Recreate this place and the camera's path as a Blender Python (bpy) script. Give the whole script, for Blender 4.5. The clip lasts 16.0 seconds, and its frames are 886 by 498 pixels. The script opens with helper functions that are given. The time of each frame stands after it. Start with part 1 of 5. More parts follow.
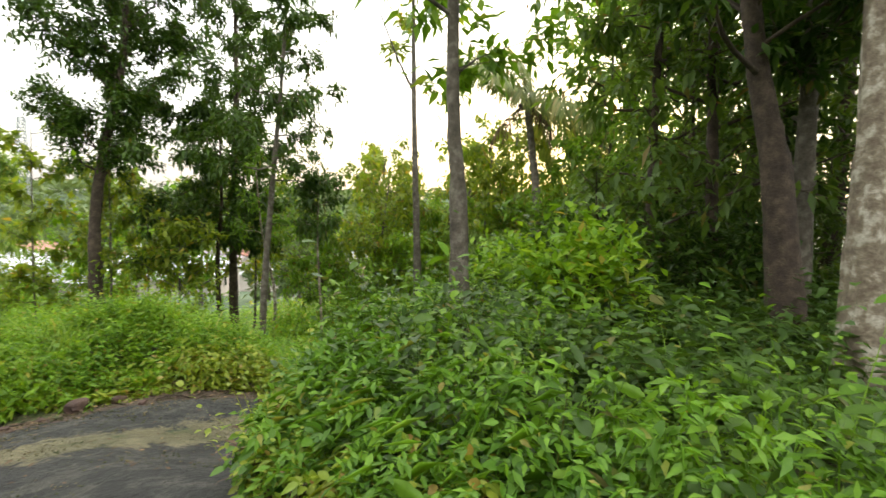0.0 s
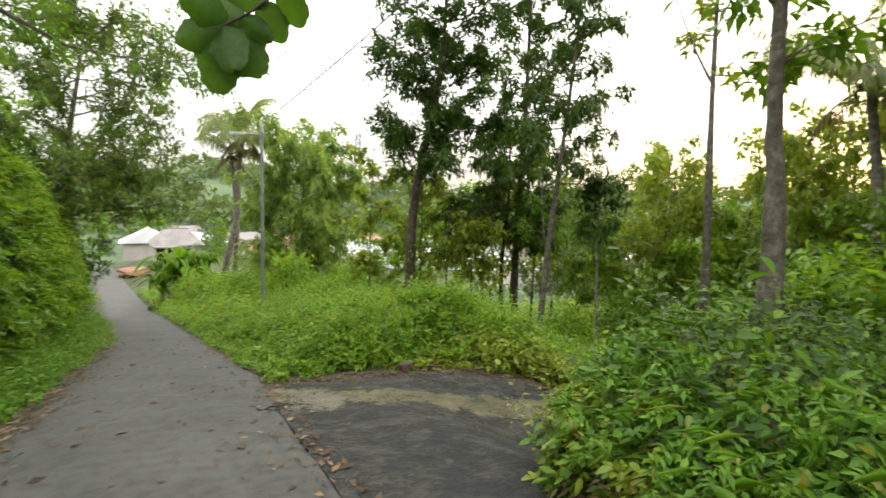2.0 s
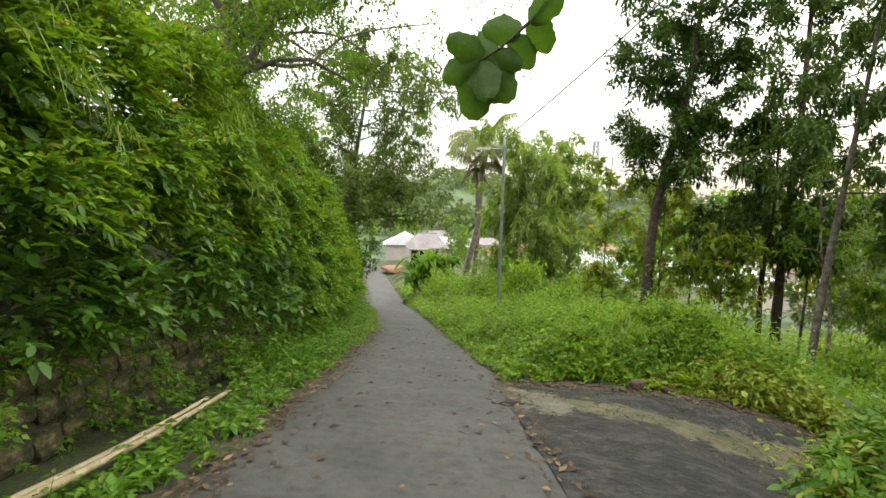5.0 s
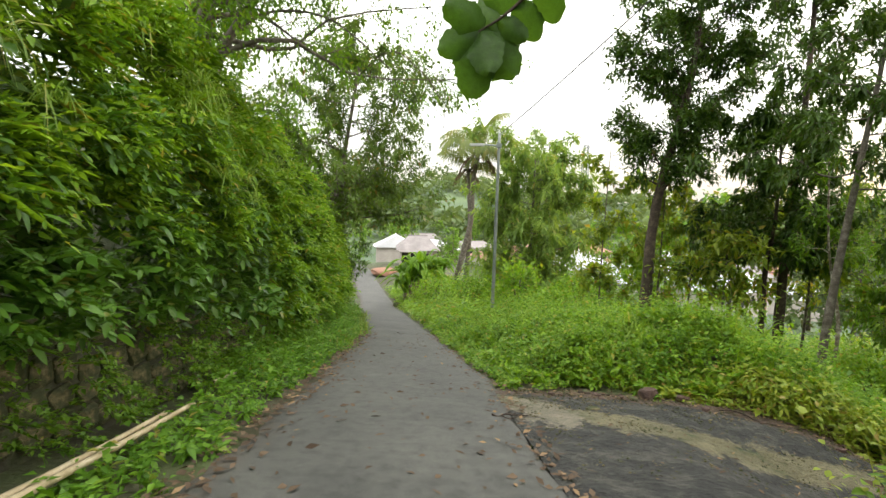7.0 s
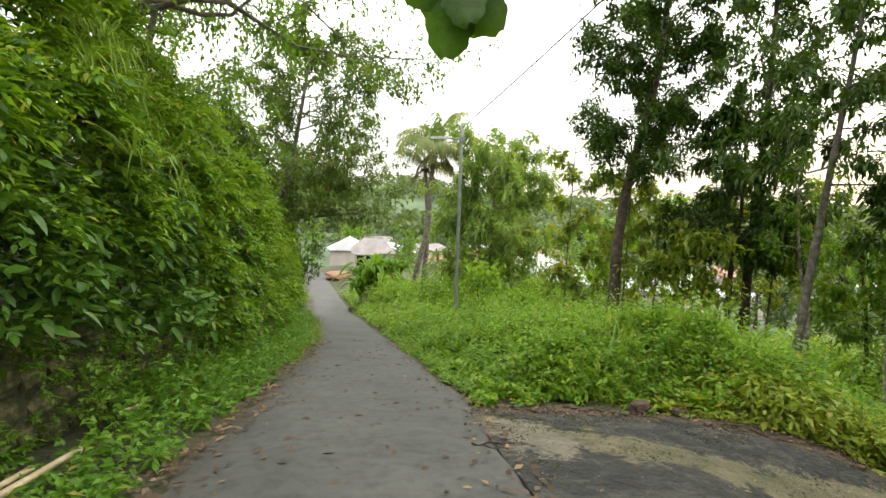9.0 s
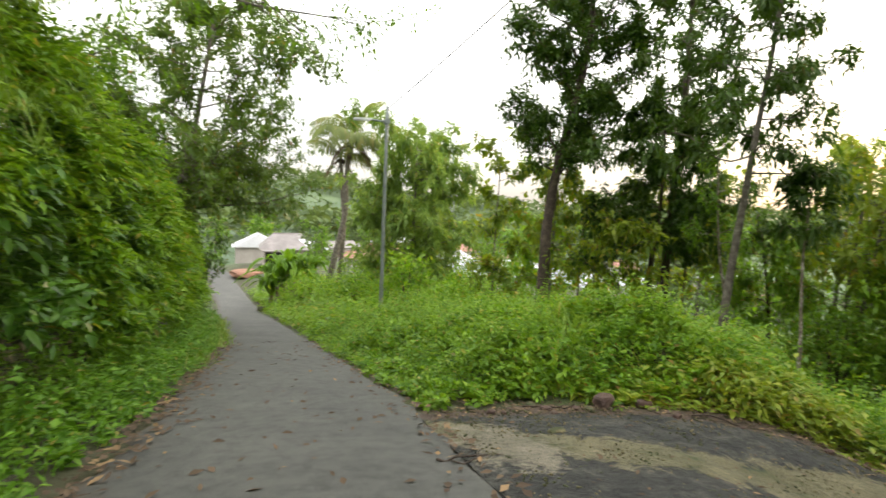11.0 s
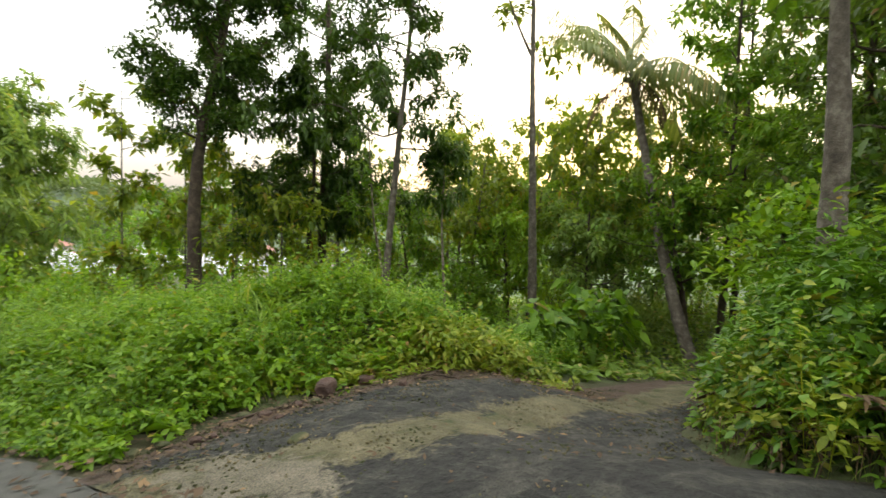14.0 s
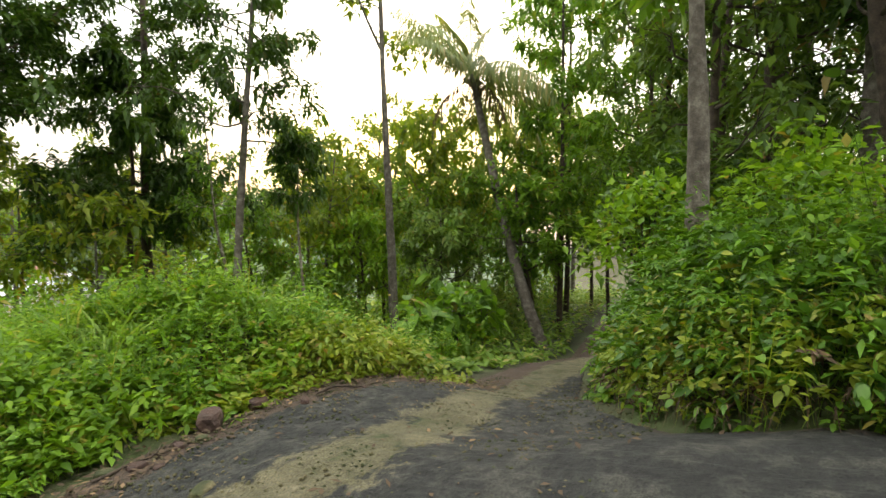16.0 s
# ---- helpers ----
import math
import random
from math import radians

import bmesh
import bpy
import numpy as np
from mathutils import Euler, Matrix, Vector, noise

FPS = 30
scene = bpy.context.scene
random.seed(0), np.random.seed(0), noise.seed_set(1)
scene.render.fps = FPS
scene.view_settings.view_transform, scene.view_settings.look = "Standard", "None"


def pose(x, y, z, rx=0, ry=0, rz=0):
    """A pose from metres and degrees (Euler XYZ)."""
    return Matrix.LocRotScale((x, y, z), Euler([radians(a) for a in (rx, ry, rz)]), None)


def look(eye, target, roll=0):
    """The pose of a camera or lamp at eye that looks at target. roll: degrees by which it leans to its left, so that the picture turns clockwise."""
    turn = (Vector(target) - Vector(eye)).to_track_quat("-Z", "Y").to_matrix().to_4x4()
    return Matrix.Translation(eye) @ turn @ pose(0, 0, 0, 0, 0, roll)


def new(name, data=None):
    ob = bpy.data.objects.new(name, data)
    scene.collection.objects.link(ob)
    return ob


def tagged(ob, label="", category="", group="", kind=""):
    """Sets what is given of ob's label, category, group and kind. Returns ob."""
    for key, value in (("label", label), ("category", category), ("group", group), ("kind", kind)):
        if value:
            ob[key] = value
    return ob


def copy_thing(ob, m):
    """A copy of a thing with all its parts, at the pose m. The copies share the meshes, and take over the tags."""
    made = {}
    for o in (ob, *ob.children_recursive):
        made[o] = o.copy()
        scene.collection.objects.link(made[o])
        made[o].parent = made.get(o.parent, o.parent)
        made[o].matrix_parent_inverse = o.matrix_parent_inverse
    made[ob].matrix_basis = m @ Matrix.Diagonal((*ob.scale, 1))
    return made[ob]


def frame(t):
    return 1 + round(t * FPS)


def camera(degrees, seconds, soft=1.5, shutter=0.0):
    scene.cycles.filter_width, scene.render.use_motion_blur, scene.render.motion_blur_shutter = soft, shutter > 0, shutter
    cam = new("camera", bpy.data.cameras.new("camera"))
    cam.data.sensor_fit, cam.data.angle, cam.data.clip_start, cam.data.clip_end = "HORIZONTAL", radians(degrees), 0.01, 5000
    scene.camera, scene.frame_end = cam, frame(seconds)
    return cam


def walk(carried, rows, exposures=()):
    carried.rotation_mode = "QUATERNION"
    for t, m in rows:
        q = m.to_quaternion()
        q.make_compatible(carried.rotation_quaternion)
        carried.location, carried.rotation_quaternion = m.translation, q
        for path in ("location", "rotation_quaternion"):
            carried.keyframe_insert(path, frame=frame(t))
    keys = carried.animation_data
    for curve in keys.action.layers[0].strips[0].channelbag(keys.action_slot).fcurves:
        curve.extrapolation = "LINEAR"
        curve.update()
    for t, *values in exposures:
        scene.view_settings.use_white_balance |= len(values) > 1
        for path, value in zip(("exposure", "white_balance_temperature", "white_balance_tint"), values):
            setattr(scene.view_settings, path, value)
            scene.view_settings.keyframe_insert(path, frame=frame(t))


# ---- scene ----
cam = camera(81.9, 16.0, shutter=0.35)
PATH = [
    (0, (-0.353, 0.023, 1.461), (1.303, 1.13, 1.279), 1.5),
    (0.5, (-0.4, -0.005, 1.511), (1.138, 1.259, 1.322), 1.1),
    (1, (-0.55, -0.013, 1.512), (0.837, 1.415, 1.322), 0.8),
    (1.5, (-0.718, 0.013, 1.491), (0.431, 1.638, 1.294), 1.1),
    (2, (-0.771, -0.03, 1.526), (0.12, 1.748, 1.315), 1.7),
    (2.5, (-0.796, -0.09, 1.548), (-0.116, 1.778, 1.326), 1.8),
    (3, (-0.818, -0.124, 1.563), (-0.28, 1.789, 1.336), 1.8),
    (3.5, (-0.831, -0.168, 1.573), (-0.432, 1.779, 1.346), 1.8),
    (4, (-0.848, -0.215, 1.589), (-0.585, 1.756, 1.375), 1.8),
    (4.5, (-0.87, -0.265, 1.605), (-0.725, 1.719, 1.4), 1.8),
    (5, (-0.876, -0.295, 1.593), (-0.847, 1.694, 1.388), 1.6),
    (7.5, (-0.917, 0.655, 1.362), (-0.816, 2.644, 1.178), 2.0),
    (8, (-0.882, 0.929, 1.315), (-0.707, 2.913, 1.138), 2.0),
    (10.5, (-1.212, 2.125, 1.022), (-0.864, 4.087, 0.856), 2.7),
    (11, (-1.21, 2.383, 0.932), (-0.637, 4.291, 0.763), 2.5),
    (11.5, (-1.254, 2.624, 0.873), (-0.369, 4.411, 0.714), 2.9),
    (12, (-1.332, 2.809, 0.819), (-0.205, 4.452, 0.648), 1.8),
    (12.5, (-1.316, 3.016, 0.778), (-0.055, 4.557, 0.587), 1.7),
    (13, (-1.35, 3.212, 0.727), (0.08, 4.597, 0.538), 1.6),
    (13.5, (-1.36, 3.399, 0.696), (0.195, 4.642, 0.511), 1.5),
    (14, (-1.316, 3.593, 0.677), (0.35, 4.684, 0.495), 1.6),
    (14.5, (-1.344, 3.81, 0.647), (0.431, 4.715, 0.473), 1.7),
    (15, (-1.271, 4.03, 0.596), (0.566, 4.803, 0.426), 0.9),
    (15.5, (-1.221, 4.214, 0.569), (0.668, 4.847, 0.401), 0.4),
    (16, (-1.228, 4.413, 0.548), (0.701, 4.915, 0.381), 0.2),
]
walk(cam, [(t, look(eye, target, roll)) for t, eye, target, roll in PATH],
     exposures=((0.0, 0.28), (1.5, 0.14), (4.0, 0.06), (7.5, 0.17), (10.5, 0.16), (12.0, -0.08), (14.0, 0.0), (15.0, 0.16), (16.0, 0.18)))


# ---- sky, sun ----
SUN_BEARING, SUN_HEIGHT = 74.0, 9.0
world = bpy.data.worlds.new("evening_sky")
scene.world = world
world.use_nodes = True
wn = world.node_tree
wn.nodes.clear()
w_out = wn.nodes.new("ShaderNodeOutputWorld")
w_sky = wn.nodes.new("ShaderNodeTexSky")
w_sky.sky_type = "NISHITA"
w_sky.sun_disc = False
w_sky.sun_elevation = radians(SUN_HEIGHT)
w_sky.sun_rotation = radians(SUN_BEARING)
w_sky.dust_density = 3.0
w_bg = wn.nodes.new("ShaderNodeBackground")
w_bg.inputs[1].default_value = 0.075
w_cloud = wn.nodes.new("ShaderNodeBackground")
w_add = wn.nodes.new("ShaderNodeAddShader")
w_tc = wn.nodes.new("ShaderNodeTexCoord")
w_noise = wn.nodes.new("ShaderNodeTexNoise")
w_noise.inputs["Scale"].default_value = 2.2
w_noise.inputs["Detail"].default_value = 6
w_ramp = wn.nodes.new("ShaderNodeValToRGB")
w_ramp.color_ramp.elements[0].position, w_ramp.color_ramp.elements[1].position = 0.3, 0.7
w_ramp.color_ramp.elements[0].color = (0.90, 0.88, 0.87, 1)
w_ramp.color_ramp.elements[1].color = (1.0, 0.955, 0.90, 1)
wn.links.new(w_tc.outputs["Generated"], w_noise.inputs["Vector"])
wn.links.new(w_noise.outputs["Fac"], w_ramp.inputs["Fac"])
# an overcast vault: dimmer towards the horizon, as cloud is
w_sep = wn.nodes.new("ShaderNodeSeparateXYZ")
wn.links.new(w_tc.outputs["Generated"], w_sep.inputs[0])
w_zen = wn.nodes.new("ShaderNodeMapRange")
w_zen.inputs["From Min"].default_value, w_zen.inputs["From Max"].default_value = 0.02, 0.55
w_zen.inputs["To Min"].default_value, w_zen.inputs["To Max"].default_value = 0.28, 1.3
wn.links.new(w_sep.outputs["Z"], w_zen.inputs[0])
w_mul = wn.nodes.new("ShaderNodeMix")
w_mul.data_type, w_mul.blend_type = "RGBA", "MULTIPLY"
w_mul.inputs[0].default_value = 1.0
wn.links.new(w_ramp.outputs["Color"], w_mul.inputs[6])
wn.links.new(w_zen.outputs[0], w_mul.inputs[7])
wn.links.new(w_mul.outputs[2], w_cloud.inputs[0])
w_cloud.inputs[1].default_value = 2.75
wn.links.new(w_sky.outputs[0], w_bg.inputs[0])
wn.links.new(w_bg.outputs[0], w_add.inputs[0])
wn.links.new(w_cloud.outputs[0], w_add.inputs[1])
wn.links.new(w_add.outputs[0], w_out.inputs[0])

sun = new("sun", bpy.data.lights.new("sun", "SUN"))
sun.data.energy, sun.data.angle, sun.data.color = 1.8, radians(14), (1.0, 0.80, 0.58)
sb, se = radians(SUN_BEARING), radians(SUN_HEIGHT)
sun.matrix_world = look((0, 0, 0), (-math.sin(sb) * math.cos(se), -math.cos(sb) * math.cos(se), -math.sin(se)))

# ---- materials ----


def mat_new(name):
    m = bpy.data.materials.new(name)
    m.use_nodes = True
    nt = m.node_tree
    nt.nodes.clear()
    o = nt.nodes.new("ShaderNodeOutputMaterial")
    return m, nt, o


def nd(nt, kind, **inputs):
    n = nt.nodes.new(kind)
    for k, v in inputs.items():
        n.inputs[k.replace("_", " ")].default_value = v
    return n


def ramp(nt, fac, *stops):
    r = nt.nodes.new("ShaderNodeValToRGB")
    e = r.color_ramp.elements
    while len(e) < len(stops):
        e.new(0.5)
    for i, (p, c) in enumerate(stops):
        e[i].position, e[i].color = p, (*c, 1)
    nt.links.new(fac, r.inputs["Fac"])
    return r.outputs["Color"]


def mixc(nt, fac, a, b, blend="MIX"):
    n = nt.nodes.new("ShaderNodeMix")
    n.data_type, n.blend_type = "RGBA", blend
    for sock, val in ((n.inputs[0], fac), (n.inputs[6], a), (n.inputs[7], b)):
        if isinstance(val, (int, float)):
            sock.default_value = val
        elif isinstance(val, tuple):
            sock.default_value = (*val, 1)
        else:
            nt.links.new(val, sock)
    return n.outputs[2]


def noisef(nt, scale, detail=6, rough=0.6):
    co = nt.nodes.new("ShaderNodeTexCoord")
    n = nd(nt, "ShaderNodeTexNoise", Scale=scale, Detail=detail, Roughness=rough)
    nt.links.new(co.outputs["Object"], n.inputs["Vector"])
    return n.outputs["Fac"]


def leaf_mat(name, dark, mid, light, dead=(0.30, 0.20, 0.05), dead_share=0.02, rough=0.45, trans=0.42):
    """Leaves: each blade its own green, with a few dead ones, thin enough to let light through."""
    m, nt, o = mat_new(name)
    geo = nt.nodes.new("ShaderNodeNewGeometry")
    rnd = geo.outputs["Random Per Island"]
    col = ramp(nt, rnd, (0.0, dark), (0.5, mid), (0.97 - dead_share, light), (1.0 - dead_share, dead))
    big = noisef(nt, 0.9, 3)
    col = mixc(nt, ramp(nt, big, (0.3, (0.0, 0.0, 0.0)), (0.7, (0.55, 0.55, 0.55))), col, light)
    fine = noisef(nt, 60, 3)
    col = mixc(nt, 0.35, col, ramp(nt, fine, (0.3, (0.55, 0.55, 0.55)), (0.7, (1.0, 1.0, 1.0))), "MULTIPLY")
    p = nd(nt, "ShaderNodeBsdfPrincipled", Roughness=rough)
    p.inputs["Specular IOR Level"].default_value = 0.3
    nt.links.new(col, p.inputs["Base Color"])
    t = nt.nodes.new("ShaderNodeBsdfTranslucent")
    nt.links.new(mixc(nt, 1.0, col, (1.35, 1.25, 0.55), "MULTIPLY"), t.inputs["Color"])
    mx = nt.nodes.new("ShaderNodeMixShader")
    mx.inputs[0].default_value = trans
    nt.links.new(p.outputs[0], mx.inputs[1])
    nt.links.new(t.outputs[0], mx.inputs[2])
    nt.links.new(mx.outputs[0], o.inputs[0])
    return m


def solid_mat(name, stops, scale=4.0, fine=40.0, rough=0.8, bump=0.3, stain=(0.6, 0.6, 0.6), metal=0.0, dist=0.02):
    """A rough surface: colours by a broad noise, stained by a fine one, with relief."""
    m, nt, o = mat_new(name)
    a, b = noisef(nt, scale), noisef(nt, fine, 5)
    col = ramp(nt, a, *stops)
    col = mixc(nt, 0.6, col, ramp(nt, b, (0.3, stain), (0.65, (1, 1, 1))), "MULTIPLY")
    p = nd(nt, "ShaderNodeBsdfPrincipled", Roughness=rough, Metallic=metal)
    nt.links.new(col, p.inputs["Base Color"])
    if bump:
        bp = nd(nt, "ShaderNodeBump", Strength=bump, Distance=dist)
        nt.links.new(b, bp.inputs["Height"])
        nt.links.new(bp.outputs[0], p.inputs["Normal"])
    nt.links.new(p.outputs[0], o.inputs[0])
    return m


LEAF_BRIGHT = leaf_mat("leaf_bright_weed", (0.065, 0.16, 0.009), (0.14, 0.30, 0.016), (0.26, 0.43, 0.032), (0.36, 0.28, 0.06), 0.03, trans=0.48)
LEAF_DEEP = leaf_mat("leaf_deep_green", (0.045, 0.12, 0.01), (0.095, 0.22, 0.016), (0.19, 0.34, 0.032), (0.25, 0.17, 0.05), 0.015, trans=0.46)
# dark tree leaf, also used to colour shade into hedge and undergrowth
LEAF_DARK = leaf_mat("leaf_dark_tree_and_shade", (0.02, 0.05, 0.008), (0.038, 0.088, 0.012), (0.075, 0.145, 0.02), (0.12, 0.09, 0.03), 0.01, trans=0.38)
LEAF_YELLOW = leaf_mat("leaf_yellowing", (0.10, 0.20, 0.015), (0.19, 0.29, 0.025), (0.32, 0.38, 0.045), (0.26, 0.15, 0.05), 0.06)
LEAF_TEAK = leaf_mat("leaf_teak", (0.06, 0.13, 0.012), (0.13, 0.22, 0.02), (0.25, 0.32, 0.035), (0.32, 0.2, 0.05), 0.03, trans=0.55)
LEAF_GRASS = leaf_mat("leaf_grass_blade", (0.08, 0.16, 0.02), (0.14, 0.26, 0.03), (0.24, 0.37, 0.06), (0.42, 0.36, 0.14), 0.05, rough=0.5)
LEAF_PALM = leaf_mat("leaf_palm", (0.08, 0.13, 0.03), (0.15, 0.21, 0.05), (0.25, 0.30, 0.09), (0.33, 0.26, 0.10), 0.06)
# distant foliage: the haze is put into these greyed leaf colours
LEAF_FAR = leaf_mat("leaf_green_hazed", (0.07, 0.11, 0.045), (0.10, 0.155, 0.065), (0.15, 0.21, 0.09), (0.2, 0.2, 0.1), 0.01, rough=0.7, trans=0.3)
LEAF_DRY = leaf_mat("leaf_dry_litter", (0.04, 0.027, 0.017), (0.085, 0.058, 0.036), (0.15, 0.105, 0.065), (0.30, 0.2, 0.1), 0.1, rough=0.8, trans=0.1)
LEAF_HEDGE = leaf_mat("leaf_glossy_shrub", (0.03, 0.085, 0.01), (0.06, 0.155, 0.016), (0.12, 0.25, 0.03), (0.22, 0.2, 0.05), 0.01, rough=0.34, trans=0.36)
LEAF_WEED = leaf_mat("leaf_roadside_weed", (0.045, 0.125, 0.01), (0.09, 0.22, 0.014), (0.18, 0.35, 0.03), (0.3, 0.25, 0.06), 0.02)
LEAF_MID = leaf_mat("leaf_mid_tree", (0.04, 0.085, 0.014), (0.075, 0.145, 0.024), (0.13, 0.215, 0.04), (0.22, 0.12, 0.04), 0.015, trans=0.46)
LEAF_SOFT = leaf_mat("leaf_soft_green", (0.09, 0.17, 0.04), (0.15, 0.26, 0.06), (0.24, 0.36, 0.09), (0.32, 0.28, 0.1), 0.02, rough=0.55, trans=0.5)
BARK_GREY = solid_mat("bark_grey", ((0.3, (0.06, 0.05, 0.038)), (0.5, (0.12, 0.105, 0.08)), (0.68, (0.23, 0.21, 0.17))), 7, 45, 0.9, 0.8, (0.35, 0.33, 0.3))
BARK_BROWN = solid_mat("bark_brown", ((0.3, (0.03, 0.022, 0.016)), (0.5, (0.065, 0.048, 0.033)), (0.7, (0.13, 0.10, 0.072))), 6, 38, 0.92, 0.8, (0.35, 0.3, 0.27))
BARK_PALE = solid_mat("bark_pale", ((0.3, (0.11, 0.085, 0.06)), (0.5, (0.2, 0.17, 0.12)), (0.62, (0.42, 0.4, 0.33))), 9, 30, 0.88, 0.7, (0.4, 0.36, 0.3))


def ground_mat():
    m, nt, o = mat_new("ground_soil_and_weeds")
    a, b, c = noisef(nt, 0.7), noisef(nt, 18, 6), noisef(nt, 0.02, 5)
    near = ramp(nt, a, (0.3, (0.05, 0.036, 0.02)), (0.48, (0.055, 0.06, 0.022)), (0.7, (0.07, 0.11, 0.025)))
    # field and hill green, dulled so the hills' haze sits in the colour
    far = ramp(nt, c, (0.35, (0.045, 0.085, 0.04)), (0.5, (0.075, 0.125, 0.055)), (0.62, (0.11, 0.165, 0.07)))
    at = nt.nodes.new("ShaderNodeAttribute")
    at.attribute_name = "meadow"
    col = mixc(nt, at.outputs["Fac"], near, far)
    col = mixc(nt, 0.7, col, ramp(nt, b, (0.3, (0.45, 0.45, 0.4)), (0.7, (1, 1, 1))), "MULTIPLY")
    p = nd(nt, "ShaderNodeBsdfPrincipled", Roughness=0.95)
    nt.links.new(col, p.inputs["Base Color"])
    bp = nd(nt, "ShaderNodeBump", Strength=0.7, Distance=0.04)
    nt.links.new(b, bp.inputs["Height"])
    nt.links.new(bp.outputs[0], p.inputs["Normal"])
    nt.links.new(p.outputs[0], o.inputs[0])
    return m


def asphalt_mat():
    m, nt, o = mat_new("asphalt_worn")
    a, b, c = noisef(nt, 0.8, 5), noisef(nt, 160, 4), noisef(nt, 7, 6)
    col = ramp(nt, a, (0.3, (0.066, 0.07, 0.063)), (0.7, (0.112, 0.116, 0.103)))
    col = mixc(nt, 0.8, col, ramp(nt, b, (0.35, (0.45, 0.45, 0.45)), (0.65, (1.0, 1.0, 1.0))), "MULTIPLY")
    col = mixc(nt, 0.75, col, ramp(nt, c, (0.33, (0.5, 0.49, 0.46)), (0.5, (0.9, 0.9, 0.88)), (0.68, (1.15, 1.13, 1.08))), "MULTIPLY")
    at = nt.nodes.new("ShaderNodeAttribute")
    at.attribute_name = "litter"
    edge = mixc(nt, 1.0, at.outputs["Color"], ramp(nt, c, (0.4, (0.0, 0.0, 0.0)), (0.58, (1, 1, 1))), "MULTIPLY")
    col = mixc(nt, edge, col, (0.075, 0.055, 0.035))
    p = nd(nt, "ShaderNodeBsdfPrincipled", Roughness=0.78)
    nt.links.new(col, p.inputs["Base Color"])
    bp = nd(nt, "ShaderNodeBump", Strength=0.5, Distance=0.008)
    nt.links.new(b, bp.inputs["Height"])
    nt.links.new(bp.outputs[0], p.inputs["Normal"])
    nt.links.new(p.outputs[0], o.inputs[0])
    return m


def track_mat():
    """The side track: dark broken asphalt, a tan worn strip with moss, and a pale concrete apron."""
    m, nt, o = mat_new("track_patchy")
    a, b, c = noisef(nt, 3.5, 6), noisef(nt, 90, 5), noisef(nt, 14, 6)
    dark = mixc(nt, 0.6, ramp(nt, a, (0.32, (0.011, 0.013, 0.011)), (0.48, (0.026, 0.029, 0.024)), (0.62, (0.068, 0.069, 0.055))), ramp(nt, c, (0.38, (0.3, 0.3, 0.3)), (0.6, (1, 1, 1))), "MULTIPLY")
    tan = ramp(nt, a, (0.34, (0.055, 0.075, 0.02)), (0.46, (0.112, 0.105, 0.05)), (0.7, (0.18, 0.162, 0.088)))
    pale = ramp(nt, a, (0.32, (0.08, 0.09, 0.042)), (0.45, (0.15, 0.138, 0.095)), (0.7, (0.22, 0.2, 0.148)))
    col = dark
    for attr, over in (("tan", tan), ("pale", pale), ("soil", (0.075, 0.05, 0.032))):
        at = nt.nodes.new("ShaderNodeAttribute")
        at.attribute_name = attr
        ad = nt.nodes.new("ShaderNodeMath")
        ad.operation = "ADD"
        nt.links.new(at.outputs["Fac"], ad.inputs[0])
        nt.links.new(a, ad.inputs[1])
        ad2 = nt.nodes.new("ShaderNodeMath")
        ad2.operation = "MULTIPLY_ADD"
        nt.links.new(c, ad2.inputs[0])
        ad2.inputs[1].default_value = 0.5
        nt.links.new(ad.outputs[0], ad2.inputs[2])
        mr = nd(nt, "ShaderNodeMapRange", From_Min=1.14, From_Max=1.30)
        nt.links.new(ad2.outputs[0], mr.inputs[0])
        col = mixc(nt, mr.outputs[0], col, over)
    col = mixc(nt, 0.9, col, ramp(nt, b, (0.36, (0.25, 0.25, 0.25)), (0.5, (0.8, 0.8, 0.8)), (0.68, (1.35, 1.33, 1.25))), "MULTIPLY")
    p = nd(nt, "ShaderNodeBsdfPrincipled", Roughness=0.82)
    nt.links.new(col, p.inputs["Base Color"])
    bp = nd(nt, "ShaderNodeBump", Strength=1.0, Distance=0.06)
    nt.links.new(c, bp.inputs["Height"])
    bp2 = nd(nt, "ShaderNodeBump", Strength=0.5, Distance=0.006)
    nt.links.new(b, bp2.inputs["Height"])
    nt.links.new(bp.outputs[0], bp2.inputs["Normal"])
    nt.links.new(bp2.outputs[0], p.inputs["Normal"])
    nt.links.new(p.outputs[0], o.inputs[0])
    return m


# ---- mesh helpers ----
rng = np.random.default_rng(7)


def mesh_np(name, verts, tris, mat, smooth=False):
    me = bpy.data.meshes.new(name)
    verts, tris = np.asarray(verts, dtype=np.float32), np.asarray(tris, dtype=np.int32)
    me.vertices.add(len(verts))
    me.vertices.foreach_set("co", verts.ravel())
    me.loops.add(tris.size)
    me.loops.foreach_set("vertex_index", tris.ravel())
    k = tris.shape[1]
    me.polygons.add(len(tris))
    me.polygons.foreach_set("loop_start", np.arange(0, tris.size, k, dtype=np.int32))
    if smooth:
        me.polygons.foreach_set("use_smooth", np.ones(len(tris), dtype=bool))
    me.materials.append(mat)
    me.update(calc_edges=True)
    return me


def part(name, data, parent=None, label=""):
    ob = new(name, data)
    if parent:
        ob.parent = parent
    return tagged(ob, label) if label else ob


def empty(name, x, y, z, label, category, group=""):
    ob = new(name)
    ob.location = (x, y, z)
    return tagged(ob, label, category, group)


def unit(v):
    return v / np.maximum(np.linalg.norm(v, axis=-1, keepdims=True), 1e-9)


